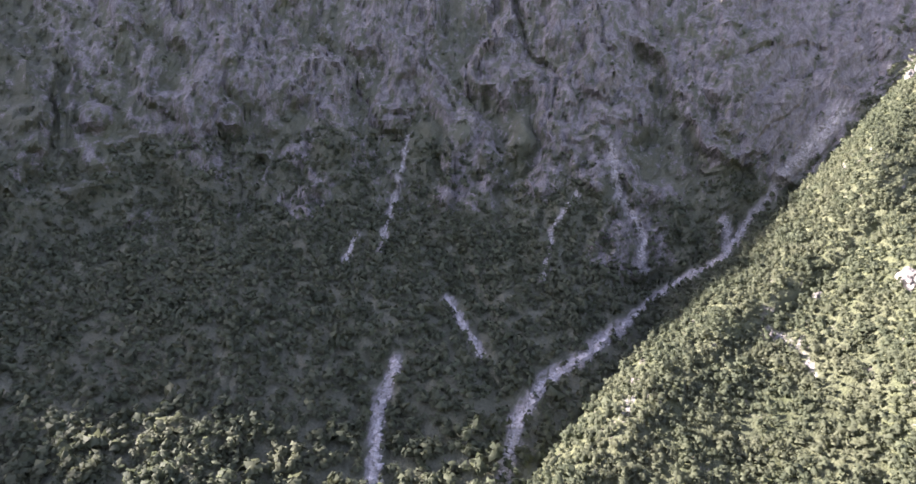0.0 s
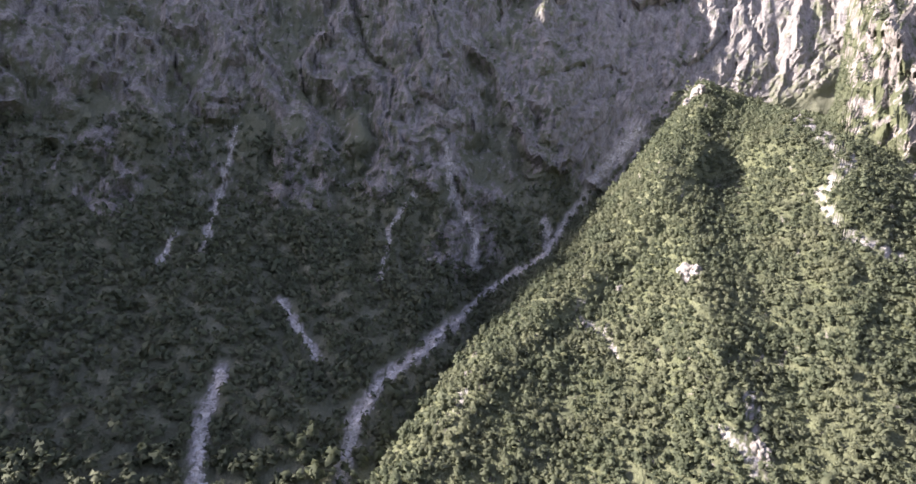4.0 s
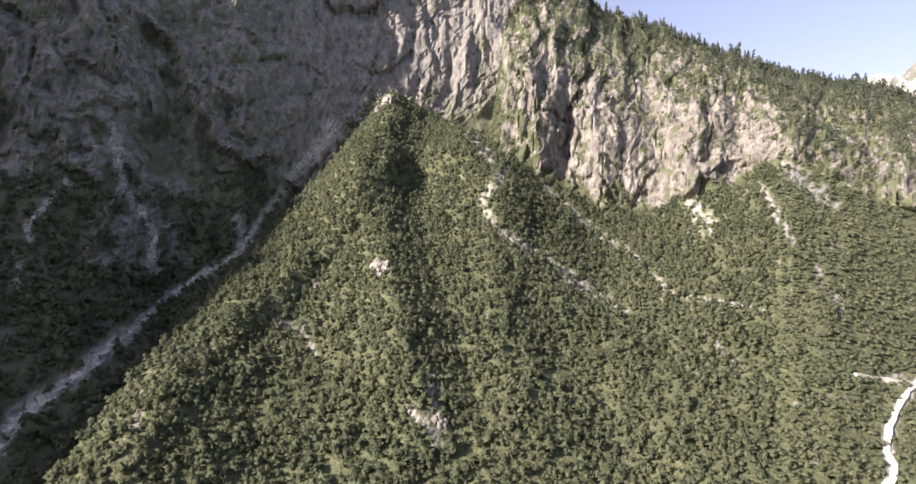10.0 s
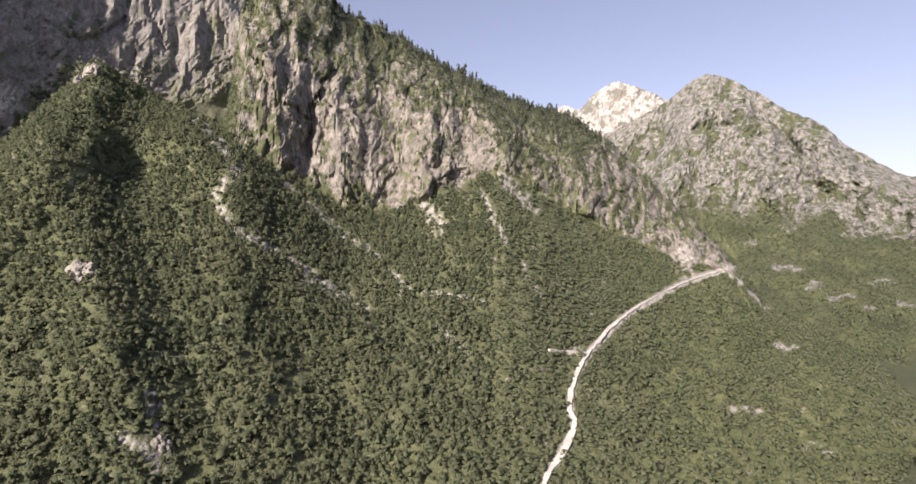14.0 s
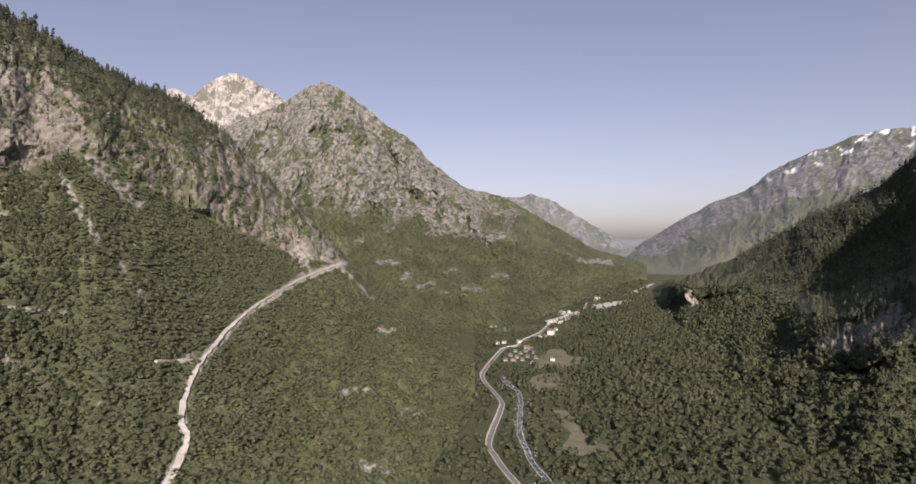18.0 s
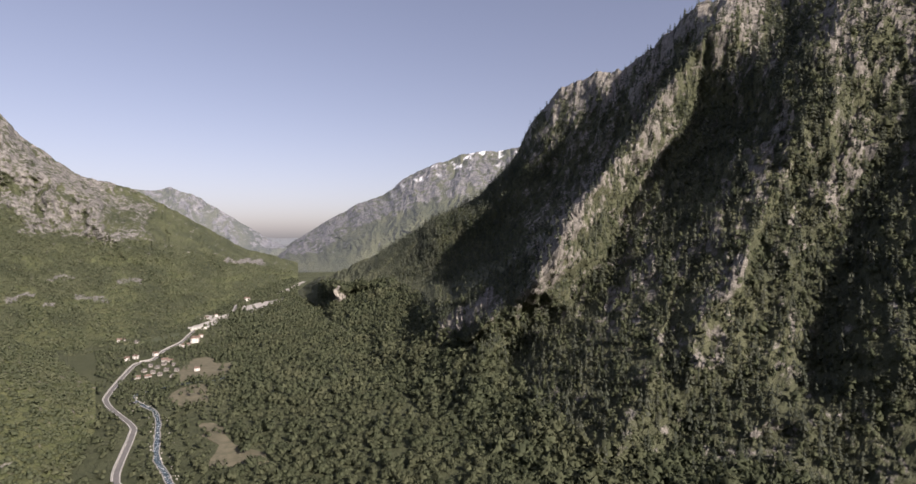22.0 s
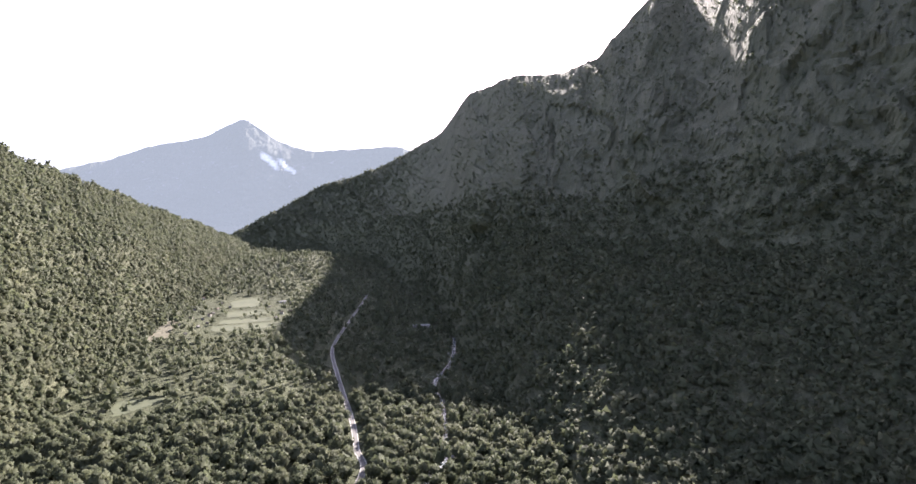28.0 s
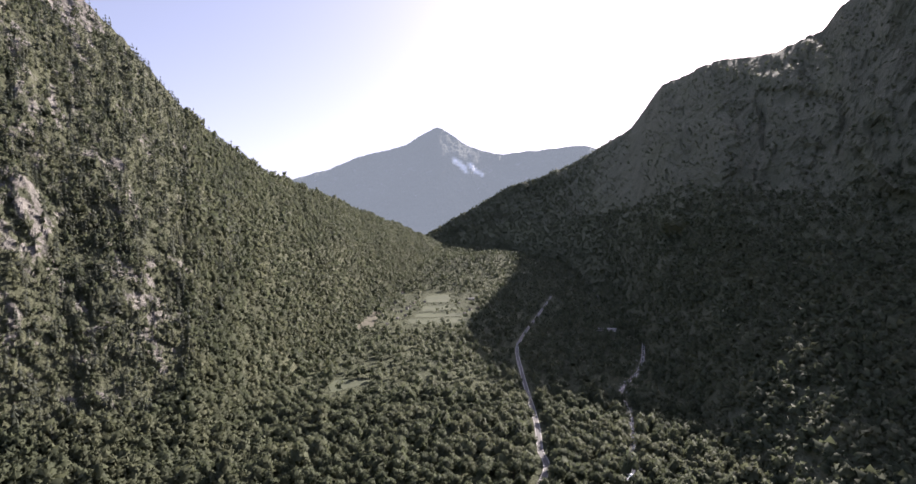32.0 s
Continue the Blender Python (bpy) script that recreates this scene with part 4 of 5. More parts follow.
wood("flank_wood", RIBBED, 24000, (105, 129.8, 0.0, 2.0), "broad", 7, 8, "light green deciduous wood on a gentle flank",
     lambda az, u, rock, x: x > 0)
# the paler leaf colour stands in for haze over the foothills
wood("foothill_wood", PEAK, 13000, (-33, 9.5, 0.02, 1.1), "broad", 5, 7, "scrub and small trees over green foothills",
     lambda az, u, rock, x: x > rock + 0.15, leaf=PALE_LEAF)


# ---- the valley floor and what stands on it ----
def floor_spot(az, el, lift=0.0):
    """The place on the valley floor at a heading and an elevation seen from the camera's height."""
    a, r = radians(az), EYE_H / math.tan(radians(-el))
    for _ in range(30):
        z = float(floor_z(np.array(r * math.sin(a)), np.array(r * math.cos(a))))
        r = 0.5 * r + 0.5 * (EYE_H - z) / math.tan(radians(-el))
    z = float(floor_z(np.array(r * math.sin(a)), np.array(r * math.cos(a))))
    return Vector((r * math.sin(a), r * math.cos(a), z + lift))


def curve_through(points, gap):
    """Points along a smooth curve through the given ones, about gap metres apart."""
    out = []
    for k in range(len(points) - 1):
        p0, p1, p2, p3 = (points[min(max(k + d, 0), len(points) - 1)] for d in (-1, 0, 1, 2))
        n = max(2, int((p2 - p1).length / gap))
        for j in range(n):
            t = j / n
            out.append(0.5 * (2 * p1 + (p2 - p0) * t + (2 * p0 - 5 * p1 + 4 * p2 - p3) * t * t + (3 * p1 - p0 - 3 * p2 + p3) * t ** 3))
    return out + [points[-1]]


def ribbon(line, offset, width, low, high, ragged=0.0, drape=None):
    """A bmesh strip along a line: its middle at offset to the right, from low to high above the line."""
    bm = bmesh.new()
    rings = []
    for k, p in enumerate(line):
        d = (line[min(k + 1, len(line) - 1)] - line[max(k - 1, 0)]).normalized()
        side = Vector((d.y, -d.x, 0)).normalized()
        ring = []
        for s, z in ((-0.5, low), (-0.5, high), (0.5, high), (0.5, low)):
            q = p + side * (offset + s * width + ragged * width * noise.noise(p * 0.13 + Vector((s * 40, 0, 0))))
            base = drape(q) if drape else p.z
            ring.append(bm.verts.new((q.x, q.y, base + z)))
        rings.append(ring)
    for a, b in zip(rings, rings[1:]):
        for i in range(3):
            bm.faces.new((a[i], b[i], b[i + 1], a[i + 1]))
    bm.faces.new(rings[0])
    bm.faces.new(rings[-1][::-1])
    bmesh.ops.recalc_face_normals(bm, faces=bm.faces)
    return bm


def on_floor(q):
    return float(floor_z(np.array(q.x), np.array(q.y)))


ASPHALT = plain("asphalt", (0.13, 0.125, 0.12), (0.19, 0.185, 0.175), 0.8)
LINE_PAINT = plain("road_paint", (0.6, 0.6, 0.57), (0.75, 0.75, 0.72), 2.0)
GRAVEL = plain("pale_gravel", (0.36, 0.34, 0.305), (0.52, 0.495, 0.455), 0.5, 0.95, 0.25)
CONCRETE = plain("pale_concrete", (0.42, 0.41, 0.38), (0.56, 0.55, 0.52), 0.7)
MEADOW = plain("mown_meadow", (0.06, 0.076, 0.036), (0.095, 0.108, 0.05), 0.12, 0.95, 0.1)
DRY_FIELD = plain("dry_field", (0.1, 0.096, 0.058), (0.17, 0.153, 0.1), 0.12, 0.95, 0.1)
PLASTER = plain("white_plaster", (0.62, 0.60, 0.56), (0.76, 0.75, 0.71), 0.6)
STONE_WALL = plain("grey_stone_wall", (0.26, 0.25, 0.23), (0.40, 0.38, 0.35), 1.2, 0.9, 0.05)
ROOF_RED = plain("red_roof_tiles", (0.13, 0.09, 0.072), (0.21, 0.15, 0.12), 1.5, 0.85, 0.04)
ROOF_GREY = plain("grey_roof_sheet", (0.09, 0.083, 0.077), (0.17, 0.158, 0.147), 1.0, 0.7)
WOOD = plain("dark_wood", (0.09, 0.06, 0.04), (0.16, 0.11, 0.075), 3.0)
GLASS, gn, gl, gp = shader("window_glass")
gp.inputs["Base Color"].default_value, gp.inputs["Roughness"].default_value = (0.03, 0.035, 0.04, 1), 0.08
WATER, wn2, wl2, wp2 = shader("mountain_river")
rapid = noise_node(wn2, wl2, 0.55, 5, 0.65)
wl2.new(mix(wn2, wl2, ramp(wn2, wl2, rapid, (0.56, 0), (0.68, 1)), (0.05, 0.075, 0.085), (0.72, 0.75, 0.76)), wp2.inputs["Base Color"])
wl2.new(ramp(wn2, wl2, rapid, (0.5, 0.08), (0.65, 0.7)), wp2.inputs["Roughness"])
wl2.new(bump(wn2, wl2, rapid, 0.7, 0.5), wp2.inputs["Normal"])

# tarred road from the valley's mouth under the camera and up the valley
north = [floor_spot(a, e) for a, e in ((10.7, -4.3), (8.8, -5.2), (7.4, -5.75), (4.5, -6.4), (3.9, -7.1), (1.6, -8.1), (0.4, -8.8), (-0.5, -9.6), (-2.0, -10.3), (-2.9, -11.0), (-4.3, -11.3), (-6.2, -13.4), (-6.4, -14.4), (-4.6, -16.4), (-4.6, -17.4), (-5.8, -20.3), (-5.2, -21.6), (-2.7, -24.2))]
south = [floor_spot(a, e) for a, e in ((140.2, -23.7), (140.1, -20.5), (139.7, -18.0), (138.9, -15.6), (138.2, -13.4), (137.7, -11.2), (138.2, -9.9), (139.2, -8.5), (140.7, -6.4), (141.2, -5.6))]
under = [Vector((60, 250, 0)), Vector((130, 60, 0)), Vector((190, -120, 0))]
road_line = curve_through(north + under + south, 9.0)
for p in road_line:
    p.z = on_floor(p)
road = tagged(new("road", None), "two-lane tarred valley road with pale edge lines", "road", kind="structure")
part("shoulder", ribbon(road_line, 0, 5.6, -1.0, 0.22, 0.03), GRAVEL, road)
part("carriageway", ribbon(road_line, 0, 4.6, -0.6, 0.34), ASPHALT, road)
part("edge_line", ribbon(road_line, -2.1, 0.2, 0.2, 0.356), LINE_PAINT, road)
part("edge_line", ribbon(road_line, 2.1, 0.2, 0.2, 0.356), LINE_PAINT, road)
part("retaining_wall", ribbon([p for p in road_line[len(road_line) // 5:] if p.y > 380], 3.2, 0.5, -1.0, 1.6), CONCRETE, road, "pale concrete wall beside the road")

# river with gravel banks
river_line = curve_through([floor_spot(a, e) for a, e in ((-4.6, -14.0), (-4.1, -14.6), (-2.9, -15.4), (-2.5, -16.4), (-2.6, -18.0), (-2.6, -19.6), (-1.9, -20.8), (-1.0, -22.4))]
                           + [Vector((40, 330, 0)), Vector((120, 190, 0)), Vector((230, 20, 0)), Vector((260, -180, 0))]
                           + [floor_spot(a, e) for a, e in ((147, -24), (149.4, -20), (149.0, -16.8), (148.2, -14.6), (149.9, -12.6), (150.3, -10.5), (150.2, -8.1), (148.5, -6.4), (145, -5.2))], 9.0)
# below the village the river runs narrow and hidden under trees
hidden_line = curve_through([floor_spot(a, e) for a, e in ((9.8, -5.1), (7.2, -6.8), (6.2, -8.4), (6.4, -10.2), (6.2, -11.6), (3.2, -13.2), (0.4, -13.35), (-2.8, -13.6), (-4.6, -14.0))], 9.0)
for p in river_line + hidden_line:
    p.z = on_floor(p)
bank = part("river_bank", ribbon(river_line, 0, 5.4, -2.0, 0.25, 0.25), STONE_WALL)
tagged(bank, "pale gravel bank of a mountain river", "river bank", kind="structure")
water = part("water", ribbon(river_line, 0, 3.7, -1.0, 0.5, 0.25), WATER)
tagged(water, "blue-green mountain river with white rapids", "river", kind="structure")
lower = part("water", ribbon(hidden_line, 0, 2.4, -1.2, 0.06, 0.2), WATER)
tagged(lower, "narrow river running hidden under trees", "river", kind="structure")

# forest track bulldozed across the sunny slope
track_line = curve_through([SUNNY.spot(a, e) for a, e in TRACK], 8.0)
track = part("dirt_track", ribbon(track_line, 0, 3.9, -2.5, 1.0, 0.55), GRAVEL)
tagged(track, "freshly bulldozed pale dirt track across a wooded slope", "track", kind="structure")
spur_line = curve_through([SUNNY.spot(a, e) for a, e in ((-38.2, -11.1), (-36.5, -11.2), (-34.4, -11.3))], 8.0)
tagged(part("dirt_track", ribbon(spur_line, 0, 6.0, -2.5, 1.2, 0.2), GRAVEL), "short pale dirt turnout beside the track", "track", kind="structure")


def patch(name, corners, material, lift, label, category):
    """A field or gravel flat with an uneven rim, laid over the floor."""
    rim = curve_through([floor_spot(a, e) for a, e in (*corners, corners[0])], 12.0)[:-1]
    rim = [p + Vector((noise.noise(p * 0.05), noise.noise(p * 0.05 + Vector((9, 9, 9))), 0)) * 9 + Vector((noise.noise(p * 0.17), noise.noise(p * 0.17 + Vector((5, 5, 5))), 0)) * 7 for p in rim]
    mid = sum(rim, Vector()) / len(rim)
    bm = bmesh.new()
    rings = []
    for f in (1.0, 0.97, 0.8, 0.6, 0.4, 0.2):
        ring = []
        for p in rim:
            q = mid + (p - mid) * f
            ring.append(bm.verts.new((q.x, q.y, on_floor(q) + (lift if f < 1 else -0.6))))
        rings.append(ring)
    n = len(rim)
    for a, b in zip(rings, rings[1:]):
        for i in range(n):
            bm.faces.new((a[i], a[(i + 1) % n], b[(i + 1) % n], b[i]))
    bm.faces.new(rings[-1])
    bmesh.ops.recalc_face_normals(bm, faces=bm.faces)
    return tagged(part(name, bm, material), label, category, kind="structure")


FIELDS, CLEARED = [], []


def field(corners, material, label, lift=0.3, category="field"):
    FIELDS.append([floor_spot(a, e) for a, e in corners])
    patch("field" if category == "field" else "gravel_flat", corners, material, lift, label, category)


field(((-1.7, -14.3), (-1.1, -13.8), (1.6, -13.6), (1.7, -15.4), (0.7, -15.4), (-0.8, -15.3)), DRY_FIELD, "brown dry field beside the river")
field(((1.3, -17.0), (2.6, -17.5), (4.0, -19.3), (6.9, -20.6), (7.4, -21.3), (4.6, -21.2), (1.6, -20.9), (1.9, -19.2)), DRY_FIELD, "brown dry clearing at the wood's edge", 0.34)
field(((-1.1, -13.2), (-0.5, -12.1), (0.7, -11.2), (1.9, -11.3), (3.1, -11.9), (5.4, -11.8), (3.1, -12.9), (1.6, -13.1)), DRY_FIELD, "dry brown meadow behind the village", 0.32)
field(((-5.3, -9.5), (-0.8, -8.8), (-0.7, -9.2), (-5.0, -9.8)), MEADOW, "green meadow above the village", 0.36)
field(((4.6, -6.6), (7.4, -6.15), (8.9, -5.9), (8.5, -6.1), (7.5, -6.6), (6.2, -7.1), (4.7, -7.2)), GRAVEL, "pale gravel flat of the river", 0.4, "gravel flat")
field(((1.2, -7.3), (3.1, -7.4), (3.8, -7.1), (3.1, -7.8), (1.5, -7.7)), GRAVEL, "pale gravel yard beside the road", 0.42, "gravel flat")
field(((0.2, -8.3), (2.1, -7.8), (2.5, -8.1), (0.4, -8.7)), GRAVEL, "pale gravel yard in front of sheds", 0.46, "gravel flat")
field(((7.9, -5.6), (8.8, -5.1), (10.6, -4.3), (9.1, -5.3)), GRAVEL, "pale gravel flat at the valley's bend", 0.44, "gravel flat")
field(((126.4, -8.1), (131.9, -8.0), (132.2, -8.4), (126.8, -8.6)), MEADOW, "mown green field below a hamlet", 0.3)
field(((127.4, -7.5), (131.9, -7.5), (132.0, -7.8), (127.0, -7.9)), MEADOW, "narrow green field strip below a hamlet", 0.34)
field(((128.0, -6.8), (131.0, -6.7), (131.3, -7.1), (127.7, -7.3)), MEADOW, "green terraced field in a hamlet", 0.36)
field(((128.1, -5.8), (130.4, -5.6), (130.5, -6.3), (128.3, -6.4)), MEADOW, "green field strip at a hamlet's edge", 0.38)
field(((118.2, -15.2), (121.6, -14.6), (122.4, -14.2), (119.0, -14.0)), MEADOW, "small grassy clearing in the wood", 0.36)
field(((120.5, -9.2), (122.4, -7.4), (123.4, -7.2), (122.8, -8.8)), DRY_FIELD, "bare stony ground at the hamlet's edge", 0.38)


# open ground round the hamlet and before the clearing
for rim in (((124.2, -8.9), (126.2, -9.5), (132.4, -9.3), (133.8, -7.6), (132.6, -5.4), (125.4, -5.4)), ((117.6, -16.4), (121.8, -16.0), (122.6, -14.2), (118.8, -13.8))):
    CLEARED.append([floor_spot(a, e) for a, e in rim])


# houses
def box(bm, x0, x1, y0, y1, z0, z1):
    v = [bm.verts.new((x, y, z)) for z in (z0, z1) for x, y in ((x0, y0), (x1, y0), (x1, y1), (x0, y1))]
    for f in ((3, 2, 1, 0), (4, 5, 6, 7), (0, 1, 5, 4), (1, 2, 6, 5), (2, 3, 7, 6), (3, 0, 4, 7)):
        bm.faces.new([v[i] for i in f])
    return bm


def boxed(name, dims, material, parent, label=""):
    return part(name, box(bmesh.new(), *dims), material, parent, label)


def house(length, depth, eaves, rise, wall_m, roof_m, label, hip=0.0):
    """A house on its own Empty: walls with gables, overhanging roof, chimney, door, windows with frame and pane."""
    ob = tagged(new("house", None), label, "house", "houses of the valley")
    L, D = length / 2, depth / 2
    bm = bmesh.new()
    low = [bm.verts.new(p) for p in ((-L, -D, -1.5), (L, -D, -1.5), (L, D, -1.5), (-L, D, -1.5))]
    top = [bm.verts.new(p) for p in ((-L, -D, eaves), (L, -D, eaves), (L, D, eaves), (-L, D, eaves))]
    g = [bm.verts.new((-L + hip, 0, eaves + rise)), bm.verts.new((L - hip, 0, eaves + rise))]
    for i in range(4):
        bm.faces.new((low[i], low[(i + 1) % 4], top[(i + 1) % 4], top[i]))
    bm.faces.new(low[::-1])
    bm.faces.new((top[3], top[0], g[0]))
    bm.faces.new((top[1], top[2], g[1]))
    bm.faces.new((top[0], top[1], g[1], g[0]))
    bm.faces.new((top[2], top[3], g[0], g[1]))
    part("wall", bm, wall_m, ob)
    bm = bmesh.new()
    o, t = 0.6, 0.25
    drop = rise * o / D
    for s in (-1, 1):
        a = [(-L - o + hip * 0, s * (D + o), eaves - drop + 0.03), (L + o, s * (D + o), eaves - drop + 0.03), (L + o - hip, 0, eaves + rise + 0.03), (-L - o + hip, 0, eaves + rise + 0.03)]
        v = [bm.verts.new(p) for p in a] + [bm.verts.new((x, y, z + t)) for x, y, z in a]
        for f in ((0, 1, 2, 3), (7, 6, 5, 4), (0, 4, 5, 1), (1, 5, 6, 2), (2, 6, 7, 3), (3, 7, 4, 0)):
            bm.faces.new([v[i] for i in f])
    if hip:
        for s in (-1, 1):
            a = [(s * (L + o), -D - o, eaves - drop + 0.03), (s * (L + o), D + o, eaves - drop + 0.03), (s * (L + o - hip), 0, eaves + rise + 0.2)]
            bm.faces.new([bm.verts.new((x, y, z + t)) for x, y, z in a])
    bmesh.ops.recalc_face_normals(bm, faces=bm.faces)
    roof = part("roof", bm, roof_m, ob)
    boxed("chimney", (L * 0.4 - 0.4, L * 0.4 + 0.4, 0.5, 1.3, eaves, eaves + rise + 1.1), STONE_WALL, roof)
    boxed("door", (-0.55, 0.55, -D - 0.06, -D + 0.1, -0.1, 2.05), WOOD, ob, "dark wooden door")
    n = max(2, int(length / 3.2))
    for floor in range(max(1, int(eaves // 2.8))):
        for s in (-1, 1):
            for k in range(n):
                x = -L + (k + 0.5) * length / n
                if floor == 0 and s < 0 and abs(x) < 1.3:
                    continue
                z = 1.0 + 2.8 * floor
                y = s * D
                w = boxed("window", (x - 0.62, x + 0.62, y - 0.07, y + 0.07, z - 0.1, z + 1.4), WOOD, ob)
                boxed("pane", (x - 0.5, x + 0.5, y - 0.09, y + 0.09, z, z + 1.3), GLASS, w)
    return ob


def face_camera(p, turn):
    return Matrix.Translation(p) @ Matrix.Rotation(math.atan2(-p.x, p.y) + radians(turn), 4, "Z")


WHITE_HOUSE = house(9, 7, 5.8, 2.2, PLASTER, ROOF_RED, "two-storey white house with a brown tiled roof")
STONE_HOUSE = house(7.5, 6, 3.2, 2.4, STONE_WALL, ROOF_GREY, "low stone house with a grey roof")
INN = house(17, 9, 8.6, 2.6, PLASTER, ROOF_RED, "long three-storey white building with a brown roof", 3.0)
BARN = house(11, 6.5, 3.4, 2.0, STONE_WALL, ROOF_RED, "low barn with a rusty brown roof")
SHED = house(36, 9, 3.6, 1.3, PLASTER, CONCRETE, "very long low white shed with a pale roof")
first = {SHED: True, WHITE_HOUSE: True, STONE_HOUSE: True, INN: True, BARN: True}
SITES = ((WHITE_HOUSE, -5.5, -9.2, 0), (WHITE_HOUSE, -5.0, -9.15, 20), (STONE_HOUSE, -4.2, -9.4, 30), (WHITE_HOUSE, -4.95, -10.85, 12), (WHITE_HOUSE, -4.25, -10.75, -25),
         (WHITE_HOUSE, -2.7, -10.65, 30), (BARN, -1.95, -11.2, 10), (INN, 0.65, -9.75, 8), (BARN, 0.0, -9.95, 12), (WHITE_HOUSE, 1.1, -9.3, 5),
         (SHED, 0.9, -8.55, 6), (WHITE_HOUSE, -0.5, -10.1, 50), (WHITE_HOUSE, 0.75, -12.35, 5), (BARN, -4.2, -12.5, 15), (BARN, -3.3, -12.5, 10),
         (STONE_HOUSE, -2.9, -12.2, 0), (STONE_HOUSE, -2.55, -11.8, 40), (STONE_HOUSE, -1.8, -12.1, -20), (STONE_HOUSE, -1.3, -12.7, 60), (STONE_HOUSE, -1.2, -11.7, 20),
         (STONE_HOUSE, -2.0, -11.55, -30), (STONE_HOUSE, -3.1, -11.6, 15), (STONE_HOUSE, -0.95, -12.2, -15), (STONE_HOUSE, -3.6, -12.0, 35), (BARN, -1.5, -11.3, 0),
         (STONE_HOUSE, -2.35, -12.45, 5), (BARN, 1.6, -7.55, 0), (WHITE_HOUSE, 2.4, -7.45, 20), (INN, 5.2, -6.1, -10), (WHITE_HOUSE, 4.6, -6.05, 15),
         (STONE_HOUSE, 128.0, -6.4, 10), (STONE_HOUSE, 126.5, -6.9, 35), (WHITE_HOUSE, 126.2, -7.1, -20), (STONE_HOUSE, 125.6, -7.4, 0), (BARN, 126.9, -6.5, 60),
         (WHITE_HOUSE, 125.7, -5.5, 15), (SHED, 133.1, -6.1, 4), (STONE_HOUSE, 131.6, -6.5, 25), (WHITE_HOUSE, 132.8, -7.2, -15), (STONE_HOUSE, 132.2, -7.6, 40),
         (BARN, 133.6, -7.0, 0), (STONE_HOUSE, 124.1, -8.7, 20), (STONE_HOUSE, 123.6, -7.8, -35), (STONE_HOUSE, 124.9, -6.5, 0), (WHITE_HOUSE, 115.9, -16.2, 20),
         (STONE_HOUSE, 126.0, -7.8, 15), (STONE_HOUSE, 125.2, -8.1, 45), (BARN, 124.6, -7.2, -20), (STONE_HOUSE, 127.3, -6.0, 20), (STONE_HOUSE, 117.0, -16.0, -10),
         (SHED, 146.8, -8.9, 2))
HOUSES = []
for kind, a, e, turn in SITES:
    p = floor_spot(a, e, 0.3)
    HOUSES.append(p)
    m = face_camera(p, turn + 180)
    if kind in (WHITE_HOUSE, STONE_HOUSE, BARN):
        m = m @ Matrix.Scale(0.85, 4)
    if first.pop(kind, False):
        kind.matrix_world = m
    else:
        copy_thing(kind, m)


# crags and boulders
def crag_mesh(name, seed, material):
    bm = bmesh.new()
    bmesh.ops.create_icosphere(bm, subdivisions=4, radius=1.0)
    off = Vector((seed * 13.1, seed * 7.7, 0))
    for v in bm.verts:
        n1 = noise.fractal(v.co * 1.3 + off, 1.0, 2.0, 4)
        n2 = noise.cell(Vector((v.co.x * 2.2, v.co.y * 2.2, v.co.z * 0.9)) + off)
        v.co *= 0.8 + 0.35 * n1 + 0.16 * n2
    me = bpy.data.meshes.new(name)
    bm.to_mesh(me)
    bm.free()
    me.materials.append(material)
    return me


CRAG = plain("grey_crag", (0.15, 0.14, 0.122), (0.36, 0.335, 0.295), 0.35, 0.95, 0.5)
crags = [crag_mesh("rock_outcrop", k, CRAG) for k in range(3)]
for k, (form, a, e, size) in enumerate(((SUNNY, -82.3, -2.9, 9), (SUNNY, -81.6, -2.6, 6), (SUNNY, -92.1, -8.2, 4), (SUNNY, -76.4, -18.0, 4), (SUNNY, -75.8, -18.6, 5), (SUNNY, -81.3, 14.2, 13), (SUNNY, -82.2, 13.4, 8),
                                         (SUNNY, -88.7, -4.6, 5), (SUNNY, -104, -13.6, 4), (RIBBED, 14.2, -5.8, 15), (RIBBED, 14.5, -6.0, 11), (RIBBED, 13.8, -6.2, 12))):
    ob = new("rock_outcrop", crags[k % 3])
    ob.matrix_world = Matrix.Translation(form.spot(a, e) + (heading(a) * 0.15 * size if form is RIBBED else Vector())) @ Matrix.Rotation(k * 1.3, 4, "Z") @ Matrix.Diagonal((size, size, size * (1.5 if form is RIBBED else 1.15), 1))
    tagged(ob, "grey weathered limestone outcrop among trees", "rock", "rock outcrops")


def boulders(name, places, low, high, label):
    tr = []
    for k, p in enumerate(places):
        s = RS.uniform(low, high) * (1 + 1.5 * (RS.rand() < 0.08))
        v = OCTA * RS.uniform(0.6, 1.2, OCTA.shape) * s @ np.array(Euler(RS.uniform(0, 6, 3)).to_matrix()) + p
        tr.append(v[OCTA_F].reshape(-1, 3))
    v = np.concatenate(tr)
    tagged(new(name, mesh_of(name, v, np.arange(len(v)).reshape(-1, 3), CRAG_PALE)), label, "boulders", kind="stuff")


